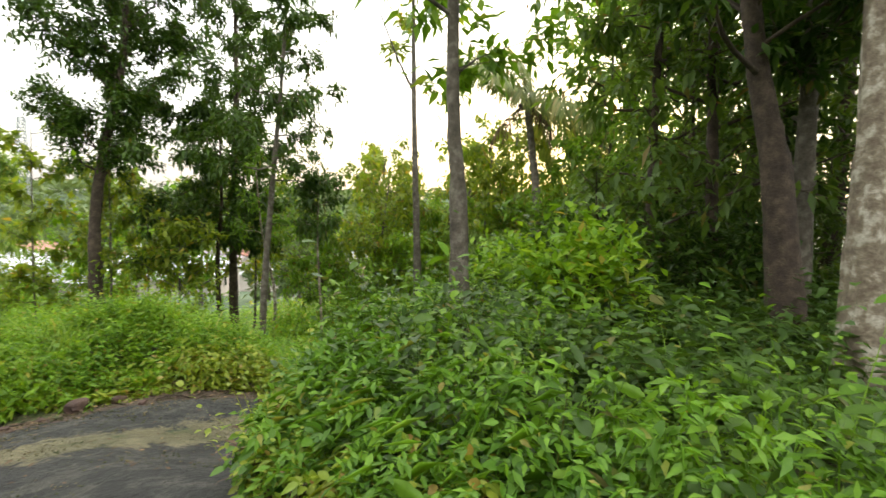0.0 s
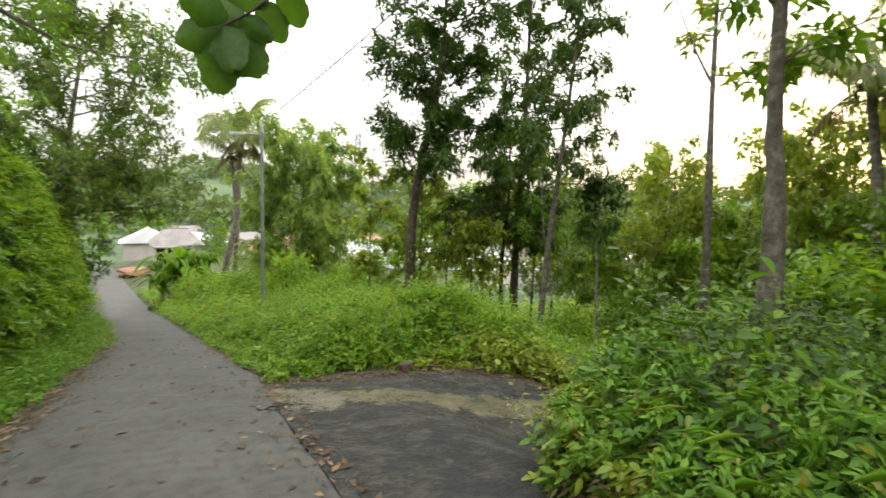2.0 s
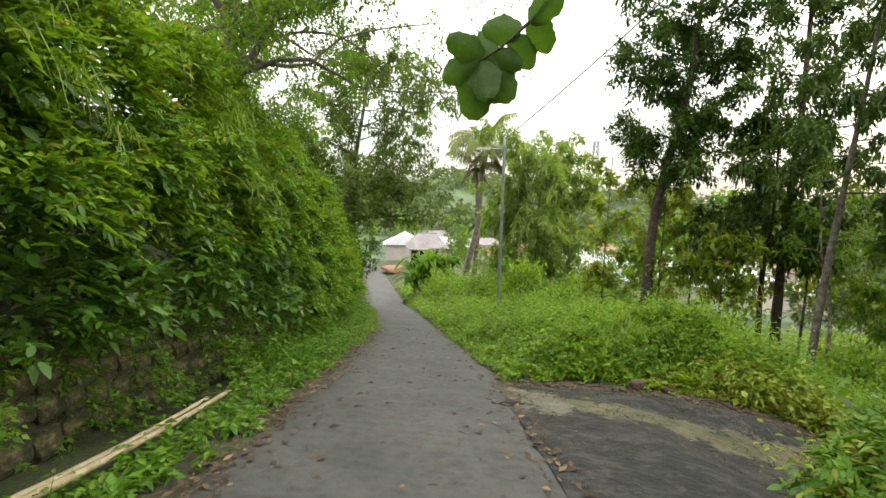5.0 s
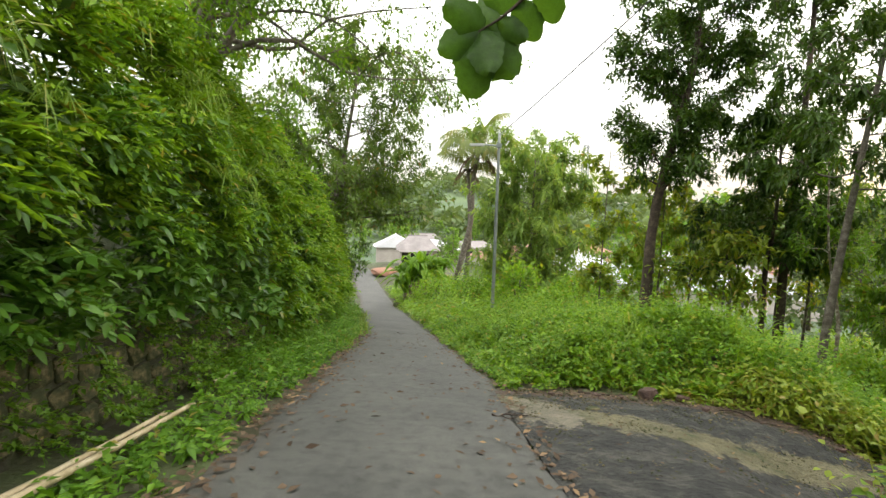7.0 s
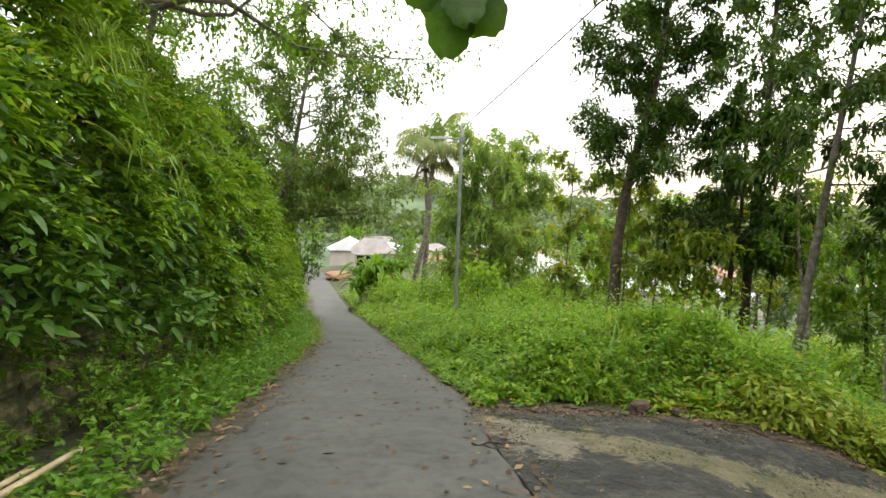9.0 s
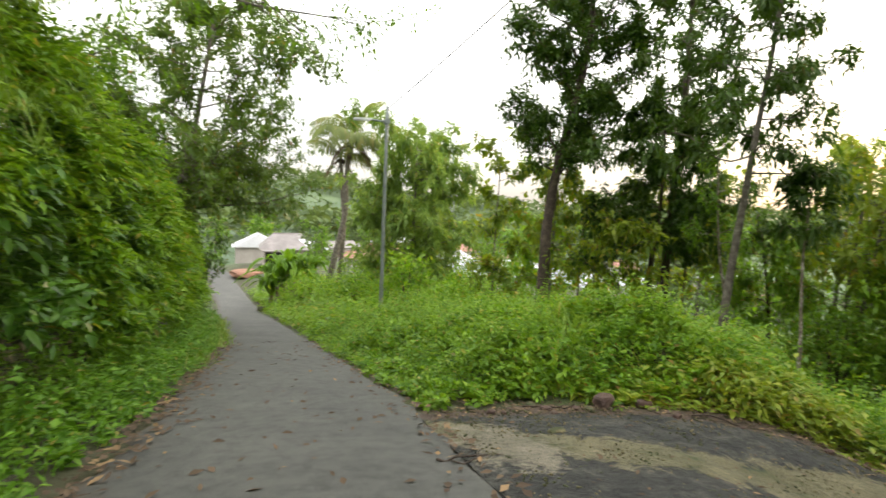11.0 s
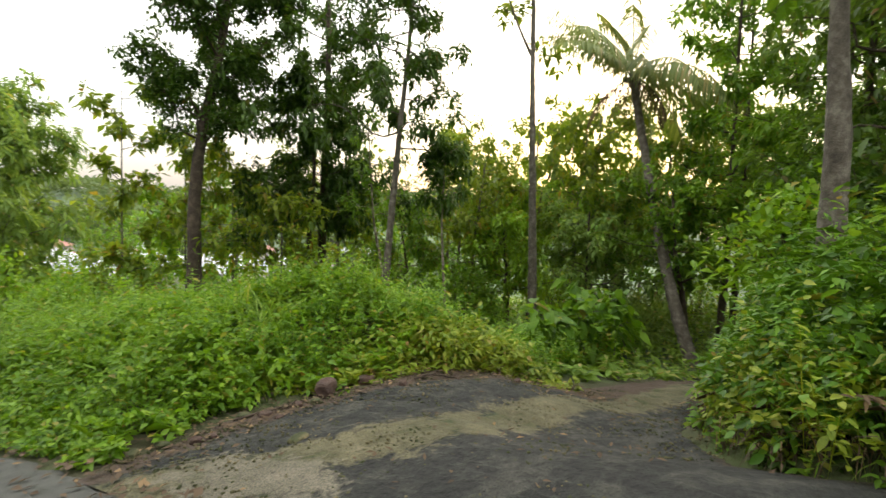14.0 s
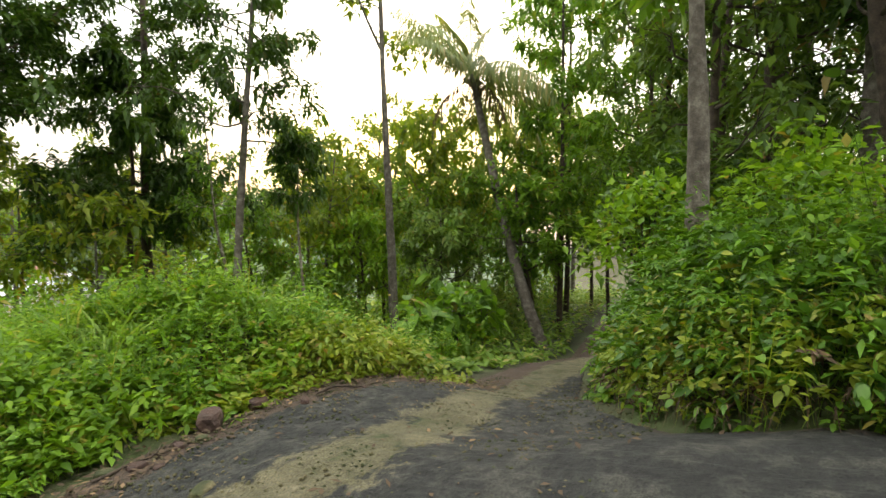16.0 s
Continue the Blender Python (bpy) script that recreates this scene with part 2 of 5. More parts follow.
def blades(P, D, L, W, shape="rhomb", droop=0.25, fold=0.12, roll=0.5):
    """Leaf blades from base points P along D: verts and tris."""
    n = len(P)
    D = unit(D)
    L, W = np.broadcast_to(L, n)[:, None], np.broadcast_to(W, n)[:, None]
    side = unit(np.cross(D, np.array([0, 0, 1.0])) + rng.normal(0, roll * 0.5, (n, 3)))
    side = unit(side - D * np.sum(side * D, 1, keepdims=True))
    nrm = np.cross(side, D)
    nrm *= np.where(nrm[:, 2:3] < 0, -1, 1)
    dz = np.array([0, 0, -1.0]) * (droop * rng.uniform(0.4, 1.6, (n, 1))) * L

    def at(u, v):
        return P + D * L * u + dz * u * u + side * W * v * 0.5 + nrm * W * fold * abs(v)

    if shape == "rhomb":
        V = [at(0, 0), at(0.42, 1), at(1, 0), at(0.42, -1)]
        F = [(0, 1, 2), (0, 2, 3)]
    elif shape == "oval":
        V = [at(0, 0), at(0.5, 0), at(1, 0), at(0.18, 0.75), at(0.5, 1), at(0.82, 0.55), at(0.18, -0.75), at(0.5, -1), at(0.82, -0.55)]
        F = [(0, 3, 1), (3, 4, 1), (4, 5, 1), (5, 2, 1), (0, 1, 6), (6, 1, 7), (7, 1, 8), (8, 1, 2)]
    else:
        V = [at(0, 0.8), at(0, -0.8), at(0.4, 1), at(0.4, -1), at(0.75, 0.7), at(0.75, -0.7), at(1, 0)]
        F = [(0, 1, 2), (1, 3, 2), (2, 3, 4), (3, 5, 4), (4, 5, 6)]
    k = len(V)
    verts = np.stack(V, 1).reshape(-1, 3)
    tris = (np.arange(n)[:, None, None] * k + np.array(F)[None]).reshape(-1, 3)
    return verts, tris


def join(parts):
    vs, fs, o = [], [], 0
    for v, f in parts:
        vs.append(v)
        fs.append(f + o)
        o += len(v)
    return np.concatenate(vs), np.concatenate(fs)


def tube(pts, radii, sides=8, rough=0.06):
    pts, radii = np.asarray(pts, float), np.asarray(radii, float)
    n = len(pts)
    d = unit(np.gradient(pts, axis=0))
    ref = np.array([1.0, 0.13, 0.07]) if abs(d[0][2]) > 0.6 else np.array([0.05, 0.1, 1.0])
    a = unit(np.cross(d, ref))
    b = np.cross(d, a)
    th = np.linspace(0, 2 * np.pi, sides, endpoint=False)
    r = radii[:, None] * (1 + rng.normal(0, rough, (n, sides)))
    ring = pts[:, None] + r[..., None] * (a[:, None] * np.cos(th)[None, :, None] + b[:, None] * np.sin(th)[None, :, None])
    verts = np.concatenate([ring.reshape(-1, 3), pts[-1:] + d[-1:] * radii[-1]])
    i, j = np.meshgrid(np.arange(n - 1), np.arange(sides), indexing="ij")
    j2 = (j + 1) % sides
    q = [i * sides + j, i * sides + j2, (i + 1) * sides + j2, (i + 1) * sides + j]
    f1 = np.stack([q[0], q[1], q[2]], -1).reshape(-1, 3)
    f2 = np.stack([q[0], q[2], q[3]], -1).reshape(-1, 3)
    jj = np.arange(sides)
    cap = np.stack([(n - 1) * sides + jj, (n - 1) * sides + (jj + 1) % sides, np.full(sides, n * sides)], -1)
    return verts, np.concatenate([f1, f2, cap])


def spline(pts, n):
    """A smooth line through a few points, as n points."""
    pts = np.asarray(pts, float)
    t = np.linspace(0, len(pts) - 1, n)
    i = np.clip(t.astype(int), 0, len(pts) - 2)
    u = (t - i)[:, None]
    p0, p1, p2, p3 = pts[np.maximum(i - 1, 0)], pts[i], pts[i + 1], pts[np.minimum(i + 2, len(pts) - 1)]
    return 0.5 * (2 * p1 + (p2 - p0) * u + (2 * p0 - 5 * p1 + 4 * p2 - p3) * u ** 2 + (3 * p1 - p0 - 3 * p2 + p3) * u ** 3)


def sm(a, b, v):
    t = np.clip((v - a) / (b - a), 0, 1)
    return t * t * (3 - 2 * t)


def wav(x, y, s=1.0, k=0.0):
    """A cheap smooth roughness in about -1 to 1."""
    return (np.sin(1.7 * x / s + 0.6 * y / s + k) + np.sin(-0.9 * x / s + 1.9 * y / s + 2.1 + k) + np.sin(2.9 * x / s + 2.3 * y / s + 4 + k)) / 3


# ---- the lie of the land ----
def road_right(y):
    return np.interp(y, [-20, 8, 9.5, 14.2, 21, 30, 40, 60, 75, 90], [0.3, 0.3, 0.17, -0.33, -1.1, -2.1, -3.4, -7.3, -10.5, -14])


def road_left(y):
    return np.interp(y, [-20, 9, 15, 21, 30, 40, 60, 75, 90], [-2.6, -2.62, -2.75, -3.5, -4.7, -6.1, -9.6, -12.5, -16])


def track_north(x):
    return np.interp(x, [0, 1.3, 2.2, 3.0, 3.7, 4.3, 5, 8, 10, 13, 18, 30], [7.6, 7.6, 7.4, 6.95, 6.55, 6.2, 5.85, 5.2, 4.85, 4.3, 3.4, 1.4])


def track_south(x):
    return np.interp(x, [0.9, 1.05, 1.4, 1.9, 2.6, 3.5, 5, 8, 10, 13, 18, 30], [0, 1.6, 2.7, 3.3, 3.75, 4.05, 4.25, 4.1, 3.7, 3.0, 2.0, -0.5])


def gz(x, y):
    x, y = np.asarray(x, float), np.asarray(y, float)
    yy = np.where(y < 34, y, 34 + 6 * (1 - np.exp(-np.maximum(y - 34, 0) / 6)))
    plane = -0.1772 * np.maximum(yy, -30) - 0.0268 * np.clip(x, -6, 8)
    out = plane
    # left bank above its retaining wall
    s = -(x + 4.0) + (road_left(y) + 2.62)
    fade = 1 - sm(30, 55, y)
    out = out + fade * (0.95 * sm(0.0, 0.12, s) + 0.8 * np.clip(s, 0, 6.5) * sm(0, 0.8, s) + 0.2 * np.clip(s - 6.5, 0, 40))
    # verge between road and field
    dv = np.minimum(x - road_right(y), y - track_north(x))
    cutting = np.exp(-((x - 4.4) / 1.1) ** 2 - ((y - 6.6) / 1.0) ** 2)
    out = out + 0.58 * sm(0.0, 2.3 - 1.6 * cutting, dv) * (1 - 0.35 * cutting) + 0.32 * np.exp(-((x - 4.1) / 1.7) ** 2 - ((y - 9.2) / 1.5) ** 2)
    # bank south of the track
    db = np.minimum(x - np.interp(y, [0, 1.6, 2.7, 3.3, 3.8], [0.9, 1.05, 1.4, 1.9, 2.7]), track_south(x) - y)
    out = out + np.clip(0.16 - 0.045 * np.maximum(x - 1, 0) - plane, 0, 0.95) * sm(0.0, 1.3, db)
    # field falling to the east
    low = -(0.22 + 0.266 * np.minimum(x, 13) + 0.03 * np.clip(x - 13, 0, 9) + 0.13 * np.maximum(x - 22, 0)) - 0.09 * (y - 5)
    w = sm(2.3, 5.6, x - 1.2 * sm(6.2, 8.0, y) - 0.10 * np.maximum(y - 8, 0)) * sm(-0.9, -0.1, y - track_south(x))
    out = out * (1 - w) + np.minimum(low, out) * w
    # a washed-out hollow under the verge's end
    out = out - 0.34 * np.exp(-((x - 4.85) / 0.4) ** 2 - ((y - 6.3) / 0.26) ** 2)
    # the track dips as it leaves the lane
    out = out - 0.4 * sm(1.4, 3.0, x) * sm(6.9, 4.6, y) * (1 - sm(4.5, 8.5, x)) * sm(-0.7, 0.0, y - track_south(x))
    out = out + 0.06 * wav(x, y, 1.3) * sm(0.2, 1.0, np.maximum(dv, db))
    # valley and hills
    r = np.hypot(x, y)
    b = np.degrees(np.arctan2(x, np.maximum(y, 1e-3)))
    hill = 17 + 18 * np.exp(-((b + 1) / 9) ** 2) + 2.5 * np.sin(b * 0.35) + 3 * np.sin(b * 0.11 + 1)
    far = -15 + hill * sm(230, 560, r) + 1.2 * wav(x, y, 60)
    wf = sm(55, 130, r) * sm(-0.2, 0.3, y / np.maximum(r, 1)) * sm(-60, -25, b)
    return out * (1 - wf) + far * wf


def axis(dense0, dense1, step, lo, hi, grow=1.12):
    a = list(np.arange(dense0, dense1 + 1e-6, step))
    s = step
    while a[-1] < hi:
        s *= grow
        a.append(a[-1] + s)
    s = step
    while a[0] > lo:
        s *= grow
        a.insert(0, a[0] - s)
    return np.array(a)


def sheet(X, Y, Z):
    n, m = X.shape
    i, j = np.meshgrid(np.arange(n - 1), np.arange(m - 1), indexing="ij")
    q = np.stack([i * m + j, (i + 1) * m + j, (i + 1) * m + j + 1, i * m + j + 1], -1).reshape(-1, 4)
    return np.stack([X, Y, Z], -1).reshape(-1, 3), q


def attr(me, name, values):
    a = me.attributes.new(name, "FLOAT", "POINT")
    a.data.foreach_set("value", np.asarray(values, dtype=np.float32).ravel())


gx, gy = axis(-5.4, 11, 0.2, -900, 1300), axis(-3, 16, 0.2, -300, 1300)
GX, GY = np.meshgrid(gx, gy, indexing="ij")
gv, gq = sheet(GX, GY, gz(GX, GY))
g_me = mesh_np("ground", gv, gq, ground_mat(), True)
attr(g_me, "meadow", sm(9, 16, GX - 0.1 * GY) * sm(3, 8, GY) + sm(60, 90, GY))
tagged(new("ground", g_me), "weedy soil sloping down into a green valley", "ground", kind="structure")

# road
ry = axis(-12, 30, 0.2, -14, 86, 1.05)
ru = np.linspace(0, 1, 15)
RY, RU = np.meshgrid(ry, ru, indexing="ij")
jl = 0.06 * wav(ry * 0, ry, 0.5) + 0.05 * rng.normal(0, 1, len(ry))
jr = 0.05 * wav(ry * 0, ry, 0.4, 2) + 0.04 * rng.normal(0, 1, len(ry))
RX = (road_left(ry) + jl)[:, None] * (1 - RU) + (road_right(ry) + jr)[:, None] * RU
RZ = gz(RX, RY) + 0.03 + 0.025 * np.sin(np.pi * RU) + 0.006 * wav(RX, RY, 0.6)
RZ[:, 0] -= 0.07
RZ[:, -1] -= 0.07
rv, rq = sheet(RX, RY, RZ)
r_me = mesh_np("road", rv, rq[:, ::-1], asphalt_mat(), True)
attr(r_me, "litter", np.maximum(1 - sm(0.0, 0.16, RU), 0.8 * (1 - sm(0.0, 0.08, 1 - RU))))
tagged(new("road", r_me), "narrow worn grey asphalt lane running downhill", "road", kind="structure")

# side track
tx = np.concatenate([np.arange(0.12, 10, 0.1), np.arange(10, 24, 0.3)])
tu = np.linspace(0, 1, 33)
TX, TU = np.meshgrid(tx, tu, indexing="ij")
south = np.where(tx < 1.9, np.interp(tx, [0.1, 0.3, 1.0, 1.4, 1.9], [-0.5, 0.3, 1.5, 2.6, 3.2]), track_south(tx))
TY = (south + np.interp(tx, [0, 2.2, 3.5, 30], [-0.15, -0.15, 0.06, 0.06]))[:, None] * (1 - TU) + (track_north(tx) + 0.2)[:, None] * TU
TY = TY + 0.05 * wav(TX, TY, 0.3) * ((TU == 0) | (TU == 1))
TZ = gz(TX, TY) + 0.02 + 0.018 * wav(TX, TY, 0.35) + 0.014 * wav(TX, TY, 0.12) + 0.02 * np.sin(np.pi * TU)
TZ[:, 0] -= 0.08
TZ[:, -1] -= 0.08
tv, tq = sheet(TX, TY, TZ)
t_me = mesh_np("side_track", tv, tq, track_mat(), True)
mid = np.interp(TX, [0.1, 0.6, 1.4, 2.6, 4, 6, 9, 12, 18, 24], [6.9, 6.6, 5.85, 5.5, 5.3, 5.05, 4.6, 3.9, 2.7, 1.2])
wide = np.interp(TX, [0.1, 1.0, 3, 6, 9], [0.7, 0.58, 0.38, 0.34, 0.6])
attr(t_me, "tan", np.exp(-((TY - mid) / wide) ** 2) * 0.8 + 0.78 * sm(5.5, 8.5, TX))
apron = np.exp(-((TX - 0.62) / 0.55) ** 2 - ((TY - 6.3) / 0.95) ** 2)
attr(t_me, "pale", 0.75 * apron)
attr(t_me, "soil", 0.85 * sm(-0.6, -0.1, TY - track_north(TX)) + 0.5 * sm(0.3, 0.0, TY - south[:, None]))
tagged(new("side_track", t_me), "patchy dark asphalt and tan dirt track branching off", "path", kind="structure")


# ---- trees ----
def tree(name, x, y, path, r0, limbs, leaf, mats, label, spread=(0.5, 1.0), twigs=9, per=9, low=0.4, reach=2.0, lift=0.35, sides=9, tip=0.25, bias=(0, 0, 0), shape="rhomb", sink=0.25, droop=0.25, bare=0, fine=True, boughs=()):
    """A tree at (x, y): its trunk along path (offsets from the foot), limbs from the share low of its height upward,
    each with twigs that carry leaf blades. leaf: length and width; mats: bark and leaf material."""
    foot = float(gz(x, y))
    ob = empty(name, x, y, foot, label, "tree")
    pts = spline([(0, 0, -sink)] + list(path), 26)
    hgt = pts[-1][2]
    u = np.linspace(0, 1, len(pts))
    rad = r0 * (1 - (1 - tip) * u) * (1 + 0.45 * np.exp(-u * 22))
    wood = [tube(pts, rad, sides)]
    LP, LD = [], []
    for line, br in boughs:
        line = spline(line, 14)
        wood.append(tube(line, np.linspace(br, br * 0.3, 14), 7))
    for k in range(limbs):
        f = low + (1 - low) * (k + rng.uniform(0, 0.8)) / limbs
        i = min(int(f * (len(pts) - 1)), len(pts) - 1)
        az = k * 2.4 + rng.uniform(-0.5, 0.5)
        ln = reach * rng.uniform(*spread) * (1.05 - 0.5 * max(f - 0.5, 0))
        d = np.array([math.cos(az), math.sin(az), lift + rng.uniform(-0.25, 0.35)]) + np.array(bias)
        d /= np.linalg.norm(d)
        a = pts[i]
        bend = np.array([rng.normal(0, 0.2), rng.normal(0, 0.2), rng.uniform(-0.22, 0.28)]) * ln
        line = spline([a, a + d * ln * 0.3 + rng.normal(0, 0.06, 3) * ln, a + d * ln * 0.62 + bend * 0.5 + rng.normal(0, 0.09, 3) * ln, a + d * ln + bend], 9)
        lr = max(0.012, min(rad[i] * 0.45, 0.017 * ln))
        wood.append(tube(line, np.linspace(lr, 0.005, 9), 5) if fine else tube(line[::4], [lr, lr * 0.6, 0.01], 3))
        for t in range(twigs):
            if k < bare:
                break
            j = rng.integers(3, 9)
            td = unit(d * 0.6 + rng.normal(0, 0.75, 3) + np.array([0, 0, 0.1]))
            tl = ln * rng.uniform(0.16, 0.38)
            p0, p1 = line[j], line[j] + td * tl
            if fine:
                wood.append(tube(np.array([p0, (p0 + p1) / 2 + rng.normal(0, 0.03, 3), p1]), [0.008, 0.006, 0.003], 3))
            w = rng.uniform(0.2, 1.0, (per, 1))
            LP.append(p0 + (p1 - p0) * w + rng.normal(0, max(leaf[0] * 0.25, 0.09), (per, 3)))
            LD.append(td * 0.5 + rng.normal(0, 0.8, (per, 3)) + np.array([0, 0, -0.15]))
    wv, wf = join(wood)
    part("trunk", mesh_np("trunk", wv, wf, mats[0], True), ob)
    if LP:
        P, D = np.concatenate(LP), np.concatenate(LD)
        n = len(P)
        sc = rng.uniform(0.6, 1.25, n)
        v, f = blades(P, D, leaf[0] * sc, leaf[1] * sc, shape, droop)
        part("crown", mesh_np("crown", v, f, mats[1]), ob)
    return ob


def bush(name, x, y, rx, h, leaf, mat, label, clumps=60, per=26, shape="rhomb", lean=(0, 0), sink=0.1, droop=0.3):
    """A bush: many stems from one foot that end in clumps of leaves over an uneven dome."""
    foot = float(gz(x, y))
    ob = empty(name, x, y, foot - sink, label, "bush")
    stems, LP, LD = [], [], []
    for k in range(clumps):
        az, e = rng.uniform(0, 2 * np.pi), rng.uniform(0.05, 1.0) ** 0.7
        q = rng.uniform(0.45, 1.1)
        c = np.array([math.cos(az) * rx * math.sqrt(1 - e * e * 0.9) * q + lean[0] * e, math.sin(az) * rx * math.sqrt(1 - e * e * 0.9) * q + lean[1] * e, 0.1 + h * e * rng.uniform(0.75, 1.1)])
        if k % 3 == 0:
            stems.append(tube(spline([(0.1 * math.cos(az), 0.1 * math.sin(az), -0.1), c * (0.4, 0.4, 0.6), c], 6), np.linspace(0.02, 0.005, 6), 4))
        out = unit(c - np.array([0, 0, h * 0.3]))
        LP.append(c + rng.normal(0, 0.16 * rx + leaf[0] * 0.4, (per, 3)) * (1, 1, 0.8))
        LD.append(out * 0.8 + rng.normal(0, 0.7, (per, 3)))
    sv, sf = join(stems)
    part("stem", mesh_np("stem", sv, sf, BARK_BROWN, True), ob)
    P, D = np.concatenate(LP), np.concatenate(LD)
    P[:, 2] = np.maximum(P[:, 2], 0.08)
    sc = rng.uniform(0.6, 1.3, len(P))
    v, f = blades(P, D, leaf[0] * sc, leaf[1] * sc, shape, droop)
    part("foliage", mesh_np("foliage", v, f, mat), ob)
    return ob


def stuff(name, v, f, mat, label, category):
    return tagged(new(name, mesh_np(name, v, f, mat)), label, category, kind="stuff")


def herbs(pts, height, leaf, per, shape="rhomb", droop=0.3, up=0.3, base=None):
    """Leaves of low herbs: each foot point is a plant of its own size and tilt, with leaves round its stem."""
    n = len(pts)
    z0 = gz(pts[:, 0], pts[:, 1]) if base is None else base
    h = np.broadcast_to(height, n) * np.clip(rng.lognormal(-0.05, 0.38, n), 0.4, 2.2)
    P = np.repeat(np.stack([pts[:, 0], pts[:, 1], z0], 1), per, 0)
    hh = np.repeat(h, per) * np.tile(np.linspace(0.2, 1.0, per), n) ** 0.8
    P[:, 2] += hh
    tilt = np.repeat(rng.normal(0, 0.28, (n, 2)), per, 0)
    P[:, :2] += rng.normal(0, 0.012, (n * per, 2)) + hh[:, None] * tilt
    az = np.tile(np.arange(per) * 2.4, n) + np.repeat(rng.uniform(0, 6.3, n), per) + rng.normal(0, 0.4, n * per)
    D = np.stack([np.cos(az), np.sin(az), np.repeat(rng.normal(up, 0.3, n), per) + rng.normal(0, 0.25, n * per)], 1)
    sc = np.repeat(rng.uniform(0.55, 1.6, n), per) * rng.uniform(0.6, 1.2, n * per)
    v, f = blades(P, D, leaf[0] * sc, leaf[1] * sc, shape, droop)
    S = np.stack([pts[:, 0], pts[:, 1], z0], 1)
    D2 = np.concatenate([tilt[::per], np.ones((n, 1))], 1)
    return join([(v, f), blades(S, D2, h * 1.05, np.full(n, 0.008), "rhomb", 0.0)])


def grass(pts, length, width, per, droop=0.6, base=None):
    n = len(pts)
    z0 = gz(pts[:, 0], pts[:, 1]) if base is None else base
    P = np.repeat(np.stack([pts[:, 0], pts[:, 1], z0 - 0.02], 1), per, 0)
    P[:, :2] += rng.normal(0, 0.04, (n * per, 2))
    az = rng.uniform(0, 2 * np.pi, n * per)
    D = np.stack([np.cos(az), np.sin(az), rng.uniform(1.0, 3.2, n * per)], 1)
    L = np.repeat(np.broadcast_to(length, n), per) * rng.uniform(0.5, 1.2, n * per)
    return blades(P, D, L, width * rng.uniform(0.6, 1.3, n * per), "blade", droop)


def scatter(n, x0, x1, y0, y1, keep):
    p = np.stack([rng.uniform(x0, x1, n), rng.uniform(y0, y1, n)], 1)
    return p[keep(p[:, 0], p[:, 1])]


def d_verge(x, y):
    return np.minimum(x - road_right(y), y - track_north(x))


def d_bank(x, y):
    return np.minimum(x - np.interp(y, [0, 1.6, 2.7, 3.3, 3.8], [0.9, 1.05, 1.4, 1.9, 2.7]), track_south(x) - y)


DARK = (BARK_BROWN, LEAF_DARK)

# trees along the verge
tree("tree", 5.95, 15.9, [(0.05, 0, 2.7), (0.2, -0.1, 4.6), (0.65, -0.35, 7.1), (0.85, -0.4, 9.0), (1.0, -0.4, 12.6)], 0.19, 40, (0.15, 0.075), DARK, "slender dark-leaved tree on the grassy verge", twigs=17, per=50, low=0.38, reach=2.5, lift=0.55, spread=(0.55, 1.0))
tree("tree", 10.1, 15.6, [(0.05, 0.1, 4), (0.15, 0.0, 8.5), (0.2, 0.1, 14)], 0.17, 26, (0.18, 0.09), DARK, "tall thin tree with dark clumps of leaves", twigs=12, per=36, low=0.58, reach=2.4)
tree("tree", 9.5, 15.5, [(0, 0.1, 3), (0.1, 0, 5.0), (0.1, 0.1, 8.0)], 0.1, 34, (0.2, 0.09), DARK, "small dense dark-green tree below a taller one", twigs=14, per=34, low=0.42, reach=2.3, lift=0.0, droop=0.5)
tree("tree", 8.1, 11.5, [(0.12, -0.08, 2.4), (0.3, -0.2, 5.1), (0.45, -0.35, 7.5), (0.6, -0.5, 10.5)], 0.11, 22, (0.17, 0.07), (BARK_GREY, LEAF_DARK), "leaning slim tree with open crown on the verge", twigs=11, per=30, low=0.5, reach=1.9, lift=0.15, droop=0.5)
tree("tree", 9.4, 10.5, [(-0.05, 0, 1.5), (-0.1, 0.1, 3.4), (-0.15, 0, 5.4)], 0.05, 10, (0.17, 0.065), (BARK_PALE, LEAF_DARK), "thin sapling with leaf tufts near its top", twigs=8, per=20, low=0.72, reach=0.9, droop=0.5)
tree("tree", 9.3, 12.6, [(0.15, 0, 1.8), (-0.1, 0.1, 3.3), (-0.35, 0, 4.2), (-0.5, 0.05, 6.2)], 0.055, 8, (0.16, 0.065), (BARK_PALE, LEAF_DEEP), "thin crooked sapling with few leaves", twigs=7, per=18, low=0.6, reach=1.1)
tree("tree", 12.4, 9.35, [(-0.05, 0.15, 4), (-0.12, 0.3, 8), (-0.2, 0.45, 14)], 0.15, 8, (0.26, 0.14), (BARK_GREY, LEAF_TEAK), "tall straight tree with bare pole-like trunk", twigs=7, per=14, low=0.72, reach=2.1, boughs=(([(-0.1, 0.3, 8.6), (-0.45, 0.7, 9.6), (-0.9, 1.2, 11.2)], 0.05),))
tree("tree", 4.72, 3.15, [(-0.02, 0.05, 1.5), (-0.08, 0.15, 3.4), (0.0, 0.25, 10)], 0.135, 12, (0.24, 0.11), (BARK_GREY, LEAF_DEEP), "straight grey tree on the leafy bank", twigs=12, per=18, low=0.66, reach=2.6, sides=14)
